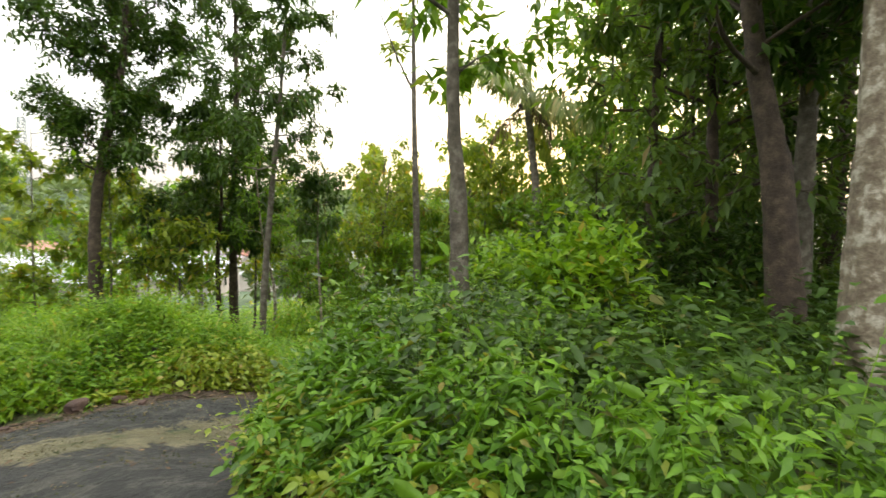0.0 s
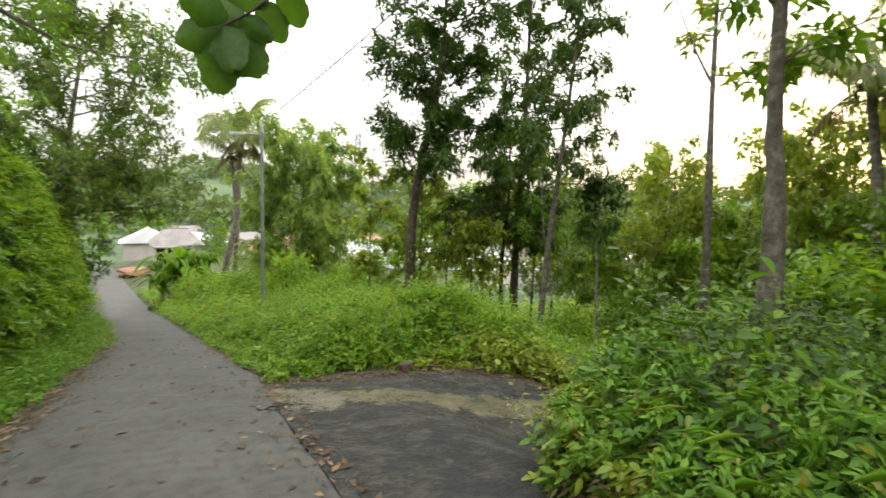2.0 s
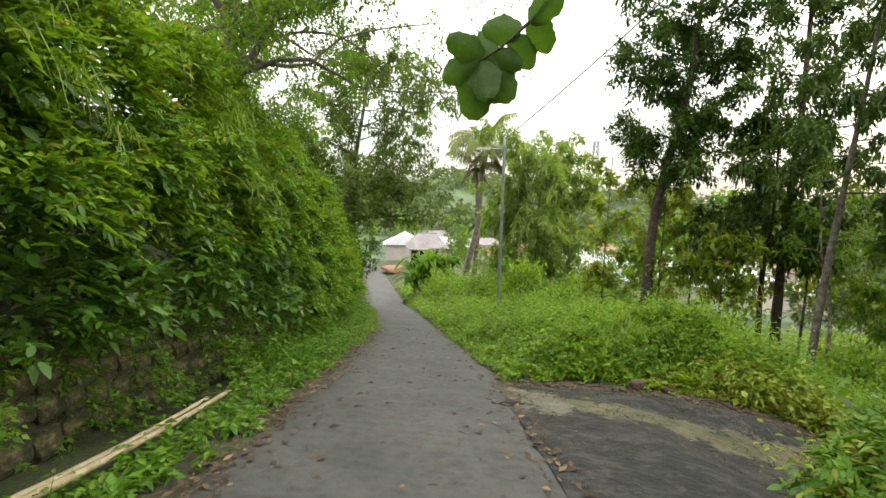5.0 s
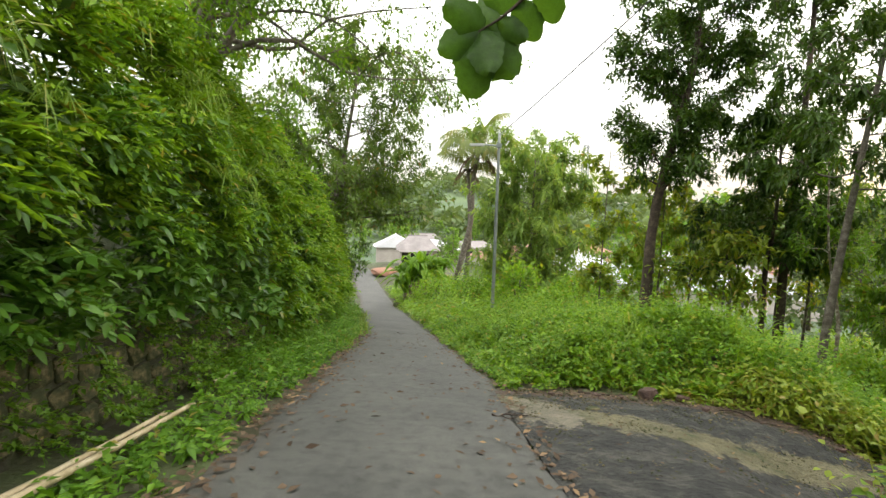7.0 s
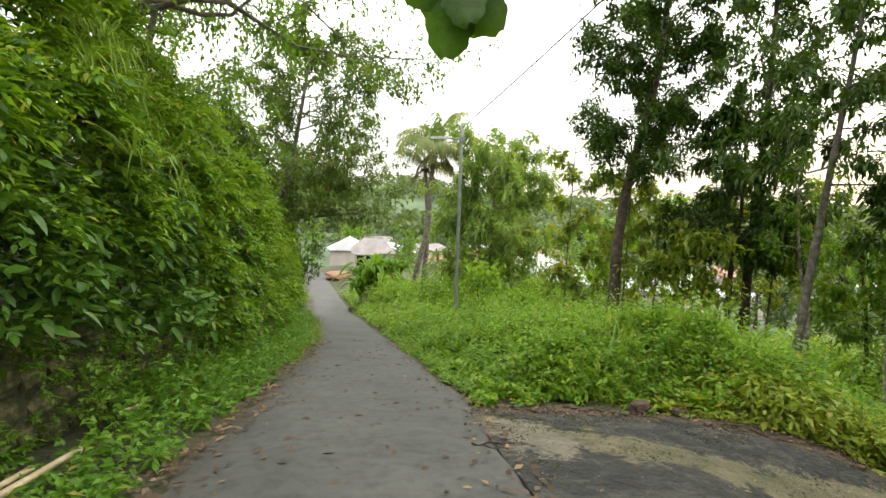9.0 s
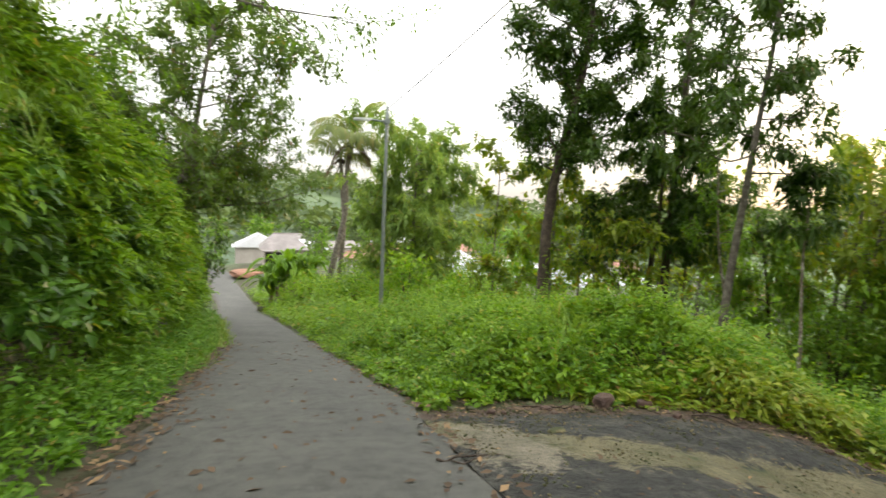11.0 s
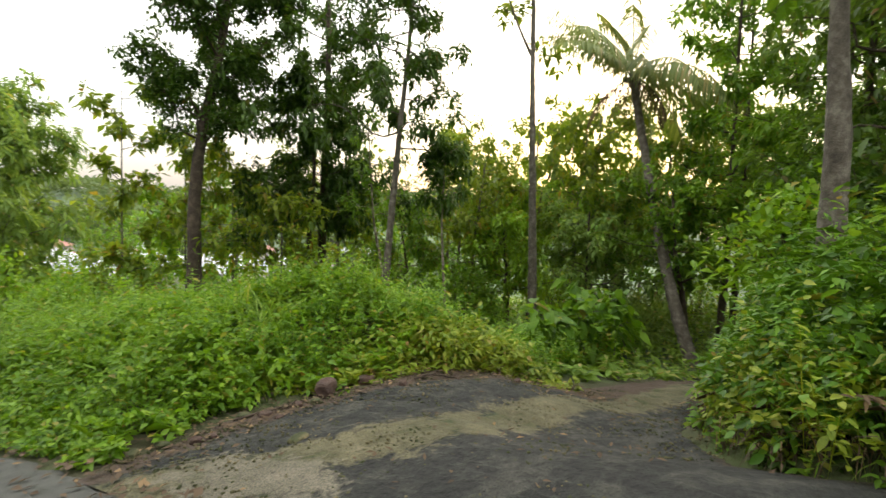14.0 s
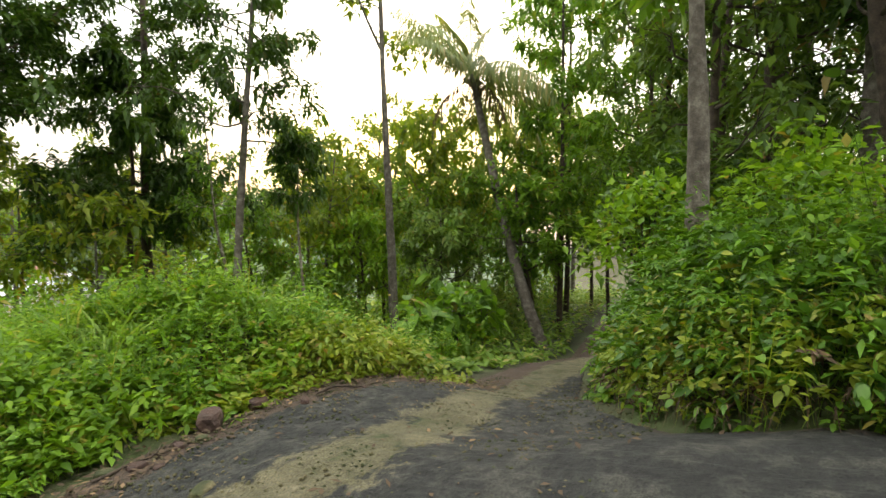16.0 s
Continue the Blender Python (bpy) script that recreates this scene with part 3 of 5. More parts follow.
# thick trunks on the near bank
tree("tree", 7.3, -0.12, [(0, 0.3, 2.1), (0, 0.66, 3.85), (0, 1.5, 9.5)], 0.235, 16, (0.22, 0.1), DARK, "thick dark tree leaning over the undergrowth", twigs=11, per=18, low=0.6, reach=3.0, sides=16)
tree("tree", 8.6, -0.2, [(0, 0.05, 2), (0.0, 0.1, 4.6), (0.1, 0.1, 11)], 0.19, 18, (0.22, 0.1), (BARK_GREY, LEAF_DARK), "grey-brown tree behind a thicker trunk", twigs=14, per=26, low=0.5, reach=3.0, sides=14)
tree("tree", 4.69, -0.54, [(0, 0.02, 1.4), (0.0, 0.1, 3.1), (0.1, 0.3, 10)], 0.2, 18, (0.36, 0.24), (BARK_PALE, LEAF_TEAK), "tree with pale lichen-spotted bark", twigs=13, per=16, low=0.74, reach=3.4, sides=16)
# dark wood beyond the bank
for x, y, h, r in ((9.6, 1.0, 10, 0.13), (9.4, 2.0, 10, 0.11), (11.5, 1.2, 9, 0.13), (10, -2.4, 10, 0.15), (13, -0.8, 11, 0.2), (14.5, 1.0, 10, 0.13), (16.5, -1.5, 11, 0.18), (18, 0.0, 10, 0.16), (12.5, -4, 11, 0.2), (7.5, -3.5, 9, 0.14), (9.6, -1.5, 9, 0.12), (11.6, 0.2, 8, 0.1), (13.5, 2.2, 10.5, 0.12)):
    tree("tree", x, y, [(rng.normal(0, 0.15), rng.normal(0, 0.15), h * 0.4), (rng.normal(0, 0.4), rng.normal(0, 0.4), h)], r, 20, (0.22, 0.10), (BARK_BROWN, LEAF_MID), "shaded dark-leaved woodland tree with low branches", twigs=10, per=14, low=0.2, reach=2.7, lift=0.15, droop=0.45)
for x, y, h in ((16.6, 4.9, 12), (14.6, 2.4, 12), (18.8, 4.7, 13)):
    tree("tree", x, y, [(0.1, 0, h * 0.4), (-0.2, 0.1, h)], 0.12, 30, (0.22, 0.11), (BARK_BROWN, LEAF_DEEP), "tall leafy tree overhanging the dirt track", twigs=13, per=20, low=0.34, reach=2.5, lift=0.25, droop=0.5)
tree("tree", 15.4, 5.6, [(-0.1, 0.2, 1.6), (-0.3, 0.5, 3.2), (-0.2, 0.7, 5)], 0.12, 14, (0.22, 0.12), (BARK_BROWN, LEAF_DEEP), "dark forked tree beside the dirt track", twigs=11, per=22, low=0.4, reach=2.2, lift=0.3)
# field edge: big-leaved teak saplings with open crowns
for x, y, h, r, m in ((13.5, 12.2, 6.5, 0.07, LEAF_TEAK), (17.0, 9.8, 7.5, 0.09, LEAF_TEAK), (15.5, 13.8, 7.5, 0.08, LEAF_TEAK), (19.6, 6.6, 7.5, 0.10, LEAF_TEAK), (19, 12, 8.5, 0.1, LEAF_TEAK), (11.5, 16.5, 6, 0.06, LEAF_TEAK), (21.5, 5.2, 8, 0.12, LEAF_TEAK), (24, 8, 9.5, 0.12, LEAF_TEAK), (22, 1.2, 11, 0.12, LEAF_DEEP), (27, 4.5, 10, 0.14, LEAF_TEAK), (24, 14.5, 9.5, 0.12, LEAF_TEAK), (29, 10, 10.5, 0.12, LEAF_TEAK), (20.5, 10.2, 9, 0.1, LEAF_TEAK), (23, 11.2, 10, 0.11, LEAF_TEAK), (26.5, 6.6, 10.5, 0.12, LEAF_TEAK), (18, 16, 8.5, 0.1, LEAF_TEAK)):
    tree("tree", x, y, [(rng.normal(0, 0.1), rng.normal(0, 0.1), h * 0.5), (rng.normal(0, 0.3), rng.normal(0, 0.3), h)], r, 20, (0.22, 0.13), (BARK_GREY, m), "young broad-leaved tree at the field edge", twigs=9, per=13, low=0.45, reach=2.3, lift=0.35, droop=0.5)
# leafier trees low round the track
for x, y, h, m in ((15.2, 8.8, 4.6, LEAF_SOFT), (16.2, 11.2, 5.6, LEAF_BRIGHT), (17.6, 3.2, 7, LEAF_BRIGHT), (20.5, 3.7, 7.5, LEAF_BRIGHT), (17.5, 12.8, 6.0, LEAF_BRIGHT), (24, 3.6, 9, LEAF_BRIGHT), (20, 8.8, 6, LEAF_SOFT), (13.4, 14.6, 5.0, LEAF_DEEP), (18.2, 9.0, 5.0, LEAF_DEEP), (22.5, 9.8, 6.5, LEAF_BRIGHT), (14.2, 11.0, 4.6, LEAF_BRIGHT)):
    tree("tree", x, y, [(rng.normal(0, 0.1), rng.normal(0, 0.1), h * 0.5), (rng.normal(0, 0.3), rng.normal(0, 0.3), h)], 0.08, 20, (0.2, 0.1), (BARK_BROWN, m), "leafy green tree with low branches beside the track", twigs=10, per=17, low=0.42, reach=2.0, lift=0.2, droop=0.5)
for x, y, h in ((6.9, 17.2, 5.5), (8.2, 17.6, 5.0), (7.6, 14.6, 3.8)):
    tree("tree", x, y, [(0.05, 0, h * 0.5), (0.1, 0.05, h)], 0.05, 16, (0.2, 0.11), (BARK_GREY, LEAF_TEAK), "yellow-green sapling beside a darker tree", twigs=8, per=12, low=0.3, reach=1.4, droop=0.5)
for x, y, h in ((8.7, 6.7, 1.3), (9.9, 6.4, 1.7), (11.0, 7.4, 2.0), (7.6, 7.1, 1.0), (11.6, 6.6, 1.5), (12.6, 7.6, 1.9)):
    tree("sapling", x, y, [(0.03, 0, h * 0.5), (0.05, 0.05, h)], 0.02, 7, (0.34, 0.2), (BARK_GREY, LEAF_DEEP), "young broad-leaved sapling below the verge", twigs=4, per=4, low=0.45, reach=0.45, lift=0.5, shape="oval", droop=0.5)
# verge, farther down the lane
tree("tree", 4.3, 26, [(0, 0, 2), (0.1, 0, 5), (0.1, 0, 7.8)], 0.12, 44, (0.3, 0.1), (BARK_GREY, LEAF_SOFT), "rounded light-green tree behind the lamp post", twigs=16, per=30, low=0.2, reach=3.1, lift=0.15, spread=(0.7, 1.0), droop=0.5)
tree("tree", 5.6, 29, [(0.1, 0, 4), (0.2, 0, 9.4)], 0.1, 20, (0.3, 0.13), (BARK_GREY, LEAF_SOFT), "slim tree with umbrella tufts above a rounder one", twigs=8, per=14, low=0.6, reach=1.8, lift=0.5)
tree("tree", 5.2, 17.8, [(0, 0.1, 1.8), (0.1, 0.1, 6.0)], 0.04, 14, (0.26, 0.15), (BARK_GREY, LEAF_TEAK), "yellow-green sapling beside a darker tree", twigs=8, per=11, low=0.3, reach=1.3)
tree("tree", 7.3, 18.5, [(0, 0.1, 1.8), (0.1, 0.1, 6.2)], 0.05, 14, (0.26, 0.15), (BARK_GREY, LEAF_BRIGHT), "yellow-green sapling beside a darker tree", twigs=8, per=12, low=0.25, reach=1.5)
# left side of the lane
tree("tree", -4.95, 9.0, [(0.1, 0, 1.5), (0.25, 0, 3.0), (0.4, 0.05, 4.2), (0.55, 0.1, 5.4), (0.7, 0.3, 9)], 0.2, 30, (0.10, 0.045), (BARK_GREY, LEAF_DEEP), "grey tree on the bank with airy overhanging crown", twigs=24, per=46, low=0.46, reach=4.6, lift=0.3, bias=(0.3, 0.4, 0), sides=14, boughs=(([(0.25, 0, 3.0), (0.8, 0.1, 3.8), (1.3, 0.2, 4.9), (1.6, 0.3, 6.4)], 0.09), ([(0.8, 0.1, 3.8), (1.4, 0.3, 4.2), (2.3, 0.6, 4.2), (3.3, 1.0, 3.5)], 0.035), ([(0.4, 0.05, 4.2), (-0.4, 0.2, 5.4), (-1.2, 0.5, 6.8)], 0.07)))
tree("tree", -5.6, 21, [(0.4, 0, 2.0), (1.2, 0.1, 4.6), (1.9, 0.2, 9.0)], 0.17, 44, (0.18, 0.085), (BARK_GREY, LEAF_MID), "spreading dark-green tree leaning over the lane", twigs=22, per=36, low=0.36, reach=4.2, lift=0.3, bias=(0.3, 0, 0))
tree("tree", -7.0, 29, [(0.2, 0, 2), (0.8, 0.1, 5.5)], 0.14, 24, (0.22, 0.09), (BARK_GREY, LEAF_DARK), "dark dense tree at the lane's bend", twigs=16, per=26, low=0.1, reach=3.0, lift=0.1)
tree("tree", -7.2, 14.5, [(0.3, 0, 2), (0.8, 0.1, 4.6), (1.2, 0.2, 7.5)], 0.14, 30, (0.16, 0.07), (BARK_GREY, LEAF_DEEP), "airy tree high on the roadside bank", twigs=14, per=26, low=0.2, reach=3.2, lift=0.3)
tree("tree", -8.0, 5, [(0.2, 0, 2), (0.4, 0.1, 6)], 0.12, 20, (0.16, 0.07), (BARK_GREY, LEAF_DEEP), "airy tree high on the roadside bank", twigs=14, per=24, low=0.2, reach=3.0, lift=0.3)

# bushes; the LEAF_DARK ones on the bank have tree shade in their colour
for x, y, rx, h, m, lb in ((2.35, 18.2, 1.0, 1.9, LEAF_BRIGHT, "rounded light-green bush beside the lamp post"), (5.2, 20.5, 1.3, 1.6, LEAF_BRIGHT, "low leafy bush on the verge"), (12.0, 11.6, 1.4, 2.6, LEAF_DEEP, "dark-green rounded bush below the verge"), (12.6, 12.2, 1.6, 3.0, LEAF_DEEP, "dark-green rounded bush below the verge"), (9.0, 7.0, 0.8, 1.0, LEAF_BRIGHT, "leafy bush below the verge"), (9.6, 12.0, 1.0, 1.2, LEAF_BRIGHT, "leafy bush below the verge"), (7.2, 15.6, 1.1, 1.1, LEAF_BRIGHT, "leafy bush behind the verge"), (13.0, 16, 1.5, 2.0, LEAF_BRIGHT, "leafy bush behind the verge"),
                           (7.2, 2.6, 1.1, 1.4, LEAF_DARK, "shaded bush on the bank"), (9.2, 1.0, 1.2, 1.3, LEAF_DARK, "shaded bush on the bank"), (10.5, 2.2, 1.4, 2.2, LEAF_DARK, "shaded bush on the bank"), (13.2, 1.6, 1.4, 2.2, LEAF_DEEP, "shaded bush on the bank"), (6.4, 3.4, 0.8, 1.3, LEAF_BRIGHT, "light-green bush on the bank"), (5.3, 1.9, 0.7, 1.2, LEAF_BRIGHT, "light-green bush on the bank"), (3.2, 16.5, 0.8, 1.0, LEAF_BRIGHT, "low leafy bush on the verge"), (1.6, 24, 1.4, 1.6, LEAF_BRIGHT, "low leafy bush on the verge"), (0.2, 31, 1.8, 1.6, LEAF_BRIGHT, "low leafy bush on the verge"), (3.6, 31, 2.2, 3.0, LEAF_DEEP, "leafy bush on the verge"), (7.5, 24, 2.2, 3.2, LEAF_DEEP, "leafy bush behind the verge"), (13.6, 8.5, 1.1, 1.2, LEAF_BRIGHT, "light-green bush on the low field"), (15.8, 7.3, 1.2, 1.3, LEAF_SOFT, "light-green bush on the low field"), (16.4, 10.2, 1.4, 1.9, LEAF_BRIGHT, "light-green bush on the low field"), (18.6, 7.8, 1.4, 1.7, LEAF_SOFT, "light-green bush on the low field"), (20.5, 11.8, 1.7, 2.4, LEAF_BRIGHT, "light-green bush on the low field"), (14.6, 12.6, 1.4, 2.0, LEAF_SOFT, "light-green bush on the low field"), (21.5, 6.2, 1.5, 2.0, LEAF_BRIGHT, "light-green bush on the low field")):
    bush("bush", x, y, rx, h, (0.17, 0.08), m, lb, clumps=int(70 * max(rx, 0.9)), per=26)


bush("bush", 3.9, 7.0, 0.5, 0.26, (0.10, 0.045), LEAF_YELLOW, "yellowing low bush on the cut edge of the verge", clumps=46, per=30)
bush("bush", 4.7, 6.75, 0.5, 0.2, (0.10, 0.045), LEAF_YELLOW, "yellowing low bush on the cut edge of the verge", clumps=40, per=30)


# ---- undergrowth ----
def clumped(n, centres, radius, squash=0.9):
    """n points in soft clumps round centres, with the outward way of each."""
    k = rng.integers(0, len(centres), n)
    o = rng.normal(0, 1, (n, 3)) * (1, 1, squash)
    o = unit(o)
    o[:, 2] = np.where(o[:, 2] < -0.25, -o[:, 2], o[:, 2])
    o = o * rng.uniform(0.72, 1.06, (n, 1))
    return centres[k] + o * np.broadcast_to(radius, len(centres))[k][:, None], o


def bank_centres(n, y0, y1, h0, h1):
    y = y0 + (y1 - y0) * rng.uniform(0, 1, n) ** 1.45
    h = rng.uniform(h0, h1, n)
    side = road_left(y) + 2.62
    out = -3.55 + side - 0.16 * np.maximum(h - 1.2, 0) - 0.25 * np.maximum(h - 3.4, 0) + 0.25 * wav(y, 2.2 * h, 0.8) - np.abs(rng.normal(0, 0.26, n)) + 0.12 
    out = np.where(h < 1.15, -3.70 + side + np.abs(rng.normal(0, 0.07, n)), out)
    return np.stack([out, y, gz(-3.0 + side, y) + h], 1)


def shoots(P, D, length, pairs, leaf, droop=0.5, shape="rhomb", fan=0.45, hang=0.0):
    """Leafy shoots from P along D, arching down: opposite leaves along each stem and one at its tip."""
    n = len(P)
    D = unit(D)
    L = np.broadcast_to(length, n)[:, None] * rng.uniform(0.55, 1.25, (n, 1))
    side = unit(np.cross(D, np.array([0, 0, 1.0])) + rng.normal(0, 0.35, (n, 3)))
    sag = droop * rng.uniform(0.1, 1.6, (n, 1))
    LP, LD, LS = [], [], []
    size = rng.uniform(0.75, 1.3, n)

    def at(u):
        return P + D * L * u + np.array([0, 0, -1.0]) * sag * L * u * u

    for k in range(pairs):
        u = 0.25 + 0.7 * (k + 0.5) / pairs
        along = unit(D + np.array([0, 0, -1.2]) * sag * u)
        for sg in (-1, 1):
            LP.append(at(u) + rng.normal(0, 0.012, (n, 3)))
            LD.append(along * fan + side * sg + rng.normal(0, 0.38, (n, 3)) + np.array([0, 0, -hang]))
            LS.append(size * (1.05 - 0.35 * abs(2 * u - 1)) * rng.uniform(0.75, 1.2, n))
    LP.append(at(0.97))
    LD.append(unit(D + np.array([0, 0, -1.2]) * sag) + rng.normal(0, 0.3, (n, 3)))
    LS.append(size * 1.1)
    LP, LD, LS = np.concatenate(LP), np.concatenate(LD), np.concatenate(LS)
    leaves = blades(LP, LD, leaf[0] * LS, leaf[1] * LS, shape, 0.22, roll=0.9)
    stem = blades(P, D, L[:, 0], np.full(n, 0.012), "rhomb", float(np.mean(sag)), roll=0.1)
    return join([leaves, stem])


def bank_shoots(n, y0, y1, h0, h1, reach):
    """Feet and ways of shoots that lean out of the roadside bank, thick in places and thin between."""
    y = y0 + (y1 - y0) * rng.uniform(0, 1, 3 * n) ** 1.35
    h = rng.uniform(h0, h1, 3 * n)
    lump_ = wav(y * 1.0, h * 1.5, 0.55) + 0.6 * wav(y, h, 0.28, 3)
    ok = rng.uniform(-0.5, 0.5, 3 * n) < lump_ + 0.16
    y, h, lump_ = y[ok][:n], h[ok][:n], lump_[ok][:n]
    side = road_left(y) + 2.62
    x = -3.72 + side - 0.13 * np.maximum(h - 1.0, 0) - 0.25 * np.maximum(h - 3.2, 0) + 0.42 * lump_ - np.abs(rng.normal(0, 0.2, len(y)))
    D = np.stack([rng.uniform(0.5, 1.1, len(y)), rng.normal(-0.1, 0.55, len(y)), rng.uniform(-0.25, 0.75, len(y))], 1)
    return np.stack([x, y, gz(-3.0 + side, y) + h], 1), D * reach


for n, y0, y1, h0, h1, reach, pairs, leaf, shape, mat, lb in (
        (2700, -3.5, 12, 1.0, 3.4, 0.42, 6, (0.10, 0.046), "oval", LEAF_HEDGE, "thick deep-green shrubs covering the roadside bank"),
        (2900, 1.0, 14, 1.9, 5.0, 0.45, 7, (0.09, 0.04), "rhomb", LEAF_BRIGHT, "bright green shrubs hanging over the roadside bank"),
        (3800, 9.0, 32, 0.9, 4.6, 0.5, 7, (0.12, 0.055), "rhomb", LEAF_BRIGHT, "bright green shrubs farther down the bank"),
        (1600, 9.0, 32, 0.6, 4.4, 0.5, 7, (0.12, 0.055), "rhomb", LEAF_DEEP, "mid-green shrubs farther down the bank"),
        (1900, -2.0, 10, 2.2, 5.4, 0.5, 7, (0.09, 0.04), "rhomb", LEAF_BRIGHT, "mid-green shrubs on the roadside bank"),
        (420, -2.5, 9, 1.0, 3.2, 0.4, 3, (0.14, 0.07), "oval", LEAF_HEDGE, "broad-leaved vines on the roadside bank"),
        (1100, -2.0, 12, 0.1, 1.05, 0.22, 6, (0.05, 0.028), "rhomb", LEAF_DEEP, "creepers trailing down the stone wall")):
    P, D = bank_shoots(n, y0, y1, h0, h1, reach)
    v, f = shoots(P, D, reach, pairs, leaf, 0.4, shape)
    stuff("hedge_foliage", v, f, mat, lb, "undergrowth")
# backing leaves in the dark green: the hedge's hollows are shaded by colour
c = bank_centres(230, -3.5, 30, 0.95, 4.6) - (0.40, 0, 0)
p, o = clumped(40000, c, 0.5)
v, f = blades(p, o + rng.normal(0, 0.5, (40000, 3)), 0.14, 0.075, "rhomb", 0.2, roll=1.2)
stuff("hedge_foliage", v, f, LEAF_DARK, "inner leaves of the roadside bank, coloured dark for shade", "undergrowth")
# long grass hanging out of the bank
c = bank_centres(70, 1.5, 10, 2.6, 4.8)
v, f = grass(np.repeat(c[:, :2], 6, 0) + (0.25, 0), 0.7, 0.015, 5, 1.0, base=np.repeat(c[:, 2], 6))
stuff("bank_grass", v, f, LEAF_GRASS, "long grass arching out of the roadside bank", "grass")

pts = scatter(16000, -6.5, -2.4, -4, 30, lambda x, y: (x < road_left(y) - 0.02 + 0.14 * wav(x * 0, y, 0.35)) & (x > road_left(y) - np.where(y < 6.5, 0.62, 1.35)))
low_side = 1 - 0.55 * sm(6.5, 5.0, pts[:, 1]) * sm(-2.75, -2.95, pts[:, 0])
v, f = herbs(pts, low_side * (0.10 + 0.28 * sm(0, 0.5, road_left(pts[:, 1]) - pts[:, 0]) * (1 + 0.5 * wav(pts[:, 0], pts[:, 1], 0.4))), (0.085, 0.04), 8)
stuff("roadside_weeds", v, f, LEAF_WEED, "low leafy weeds between lane and bank", "weeds")
pts = scatter(900, -5.5, -2.6, 11, 26, lambda x, y: (x < road_left(y) + 0.25) & (x > road_left(y) - 0.7))
v, f = grass(pts, 0.6, 0.016, 7, 0.7)
stuff("roadside_grass", v, f, LEAF_GRASS, "bright tufts of grass at the lane's edge", "grass")


def verge_h(p):
    x, y = p[:, 0], p[:, 1]
    return 0.10 + (0.27 + 0.30 * wav(x, y, 0.42) + 0.22 * wav(x, y, 1.1, 1)) * sm(0, 1.1, d_verge(x, y))


def ragged(x, y):
    edge = np.where(y - track_north(x) < x - road_right(y), 0.26 + 0.22 * wav(x, y, 0.3), 0.17 * wav(x, y, 0.25))
    return d_verge(x, y) > edge



pts = scatter(26000, -1, 9, 6.5, 17, lambda x, y: ragged(x, y) & (x < 8.5) & (rng.uniform(0, 1, len(x)) < 0.8 + 0.6 * wav(x, y, 0.24, 4)))
v, f = herbs(pts, np.clip(verge_h(pts), 0.06, 1), (0.072, 0.036), 9)
stuff("verge_weeds", v, f, LEAF_BRIGHT, "bright green creeping weeds covering the verge", "weeds")
pts = scatter(9000, -1, 9, 6.5, 17, lambda x, y: ragged(x, y) & (x < 8.5))
v, f = herbs(pts, np.clip(verge_h(pts) * 0.9, 0.06, 1), (0.085, 0.042), 8)
stuff("verge_weeds", v, f, LEAF_DEEP, "darker leafy weeds among the verge growth", "weeds")
pts = scatter(8500, -6, 12, 16, 46, lambda x, y: d_verge(x, y) > 0.1)
v, f = herbs(pts, 0.4 + 0.25 * wav(pts[:, 0], pts[:, 1], 0.9), (0.2, 0.085), 7)
stuff("verge_weeds", v, f, LEAF_BRIGHT, "bright green weeds down the lane's side", "weeds")
pts = scatter(1500, 0.5, 7, 7.5, 15, lambda x, y: (d_verge(x, y) > 0.5) & (wav(x, y, 0.8, 3) > 0.05))
v, f = grass(pts, 0.62, 0.014, 6, 0.8)
stuff("verge_grass", v, f, LEAF_GRASS, "tall bright grass tufts on the verge", "grass")
pts = scatter(2600, -5, 3, 17, 44, lambda x, y: (d_verge(x, y) > 0.02) & (d_verge(x, y) < 1.6))
v, f = grass(pts, 0.6, 0.022, 6, 0.7)
stuff("verge_grass", v, f, LEAF_GRASS, "grass along the lower lane's edge", "grass")
pts = scatter(420, 2.4, 6.5, 8.0, 11.5, lambda x, y: (d_verge(x, y) > 0.9) & (wav(x, y, 0.5, 2) > -0.1))
v, f = grass(pts, 1.25, 0.022, 7, 0.8)
stuff("verge_grass", v, f, LEAF_GRASS, "long pale grass arching over the mound's crest", "grass")
for n, y0, y1, leaf, mat, lb in ((1500, 6.6, 12.5, (0.09, 0.045), LEAF_BRIGHT, "leafy shoots rising out of the verge weeds"), (900, 6.6, 16.5, (0.10, 0.045), LEAF_DEEP, "darker leafy shoots in the verge weeds")):
    pts = scatter(n * 2, -0.8, 8, y0, y1, lambda x, y: (d_verge(x, y) > 0.12) & ((x < 3.6) | (y > 8.2)) & (wav(x, y, 0.55, 5) + 0.5 * wav(x, y, 0.3) > 0.1))
    P = np.stack([pts[:, 0], pts[:, 1], gz(pts[:, 0], pts[:, 1]) + 0.6 * np.clip(verge_h(pts), 0.06, 1)], 1)
    D = rng.normal(0, 0.7, (len(P), 3)) + np.array([-0.1, -0.35, 0.9])
    v, f = shoots(P, D, 0.4, 5, leaf, 0.6)
    stuff("verge_weeds", v, f, mat, lb, "weeds")
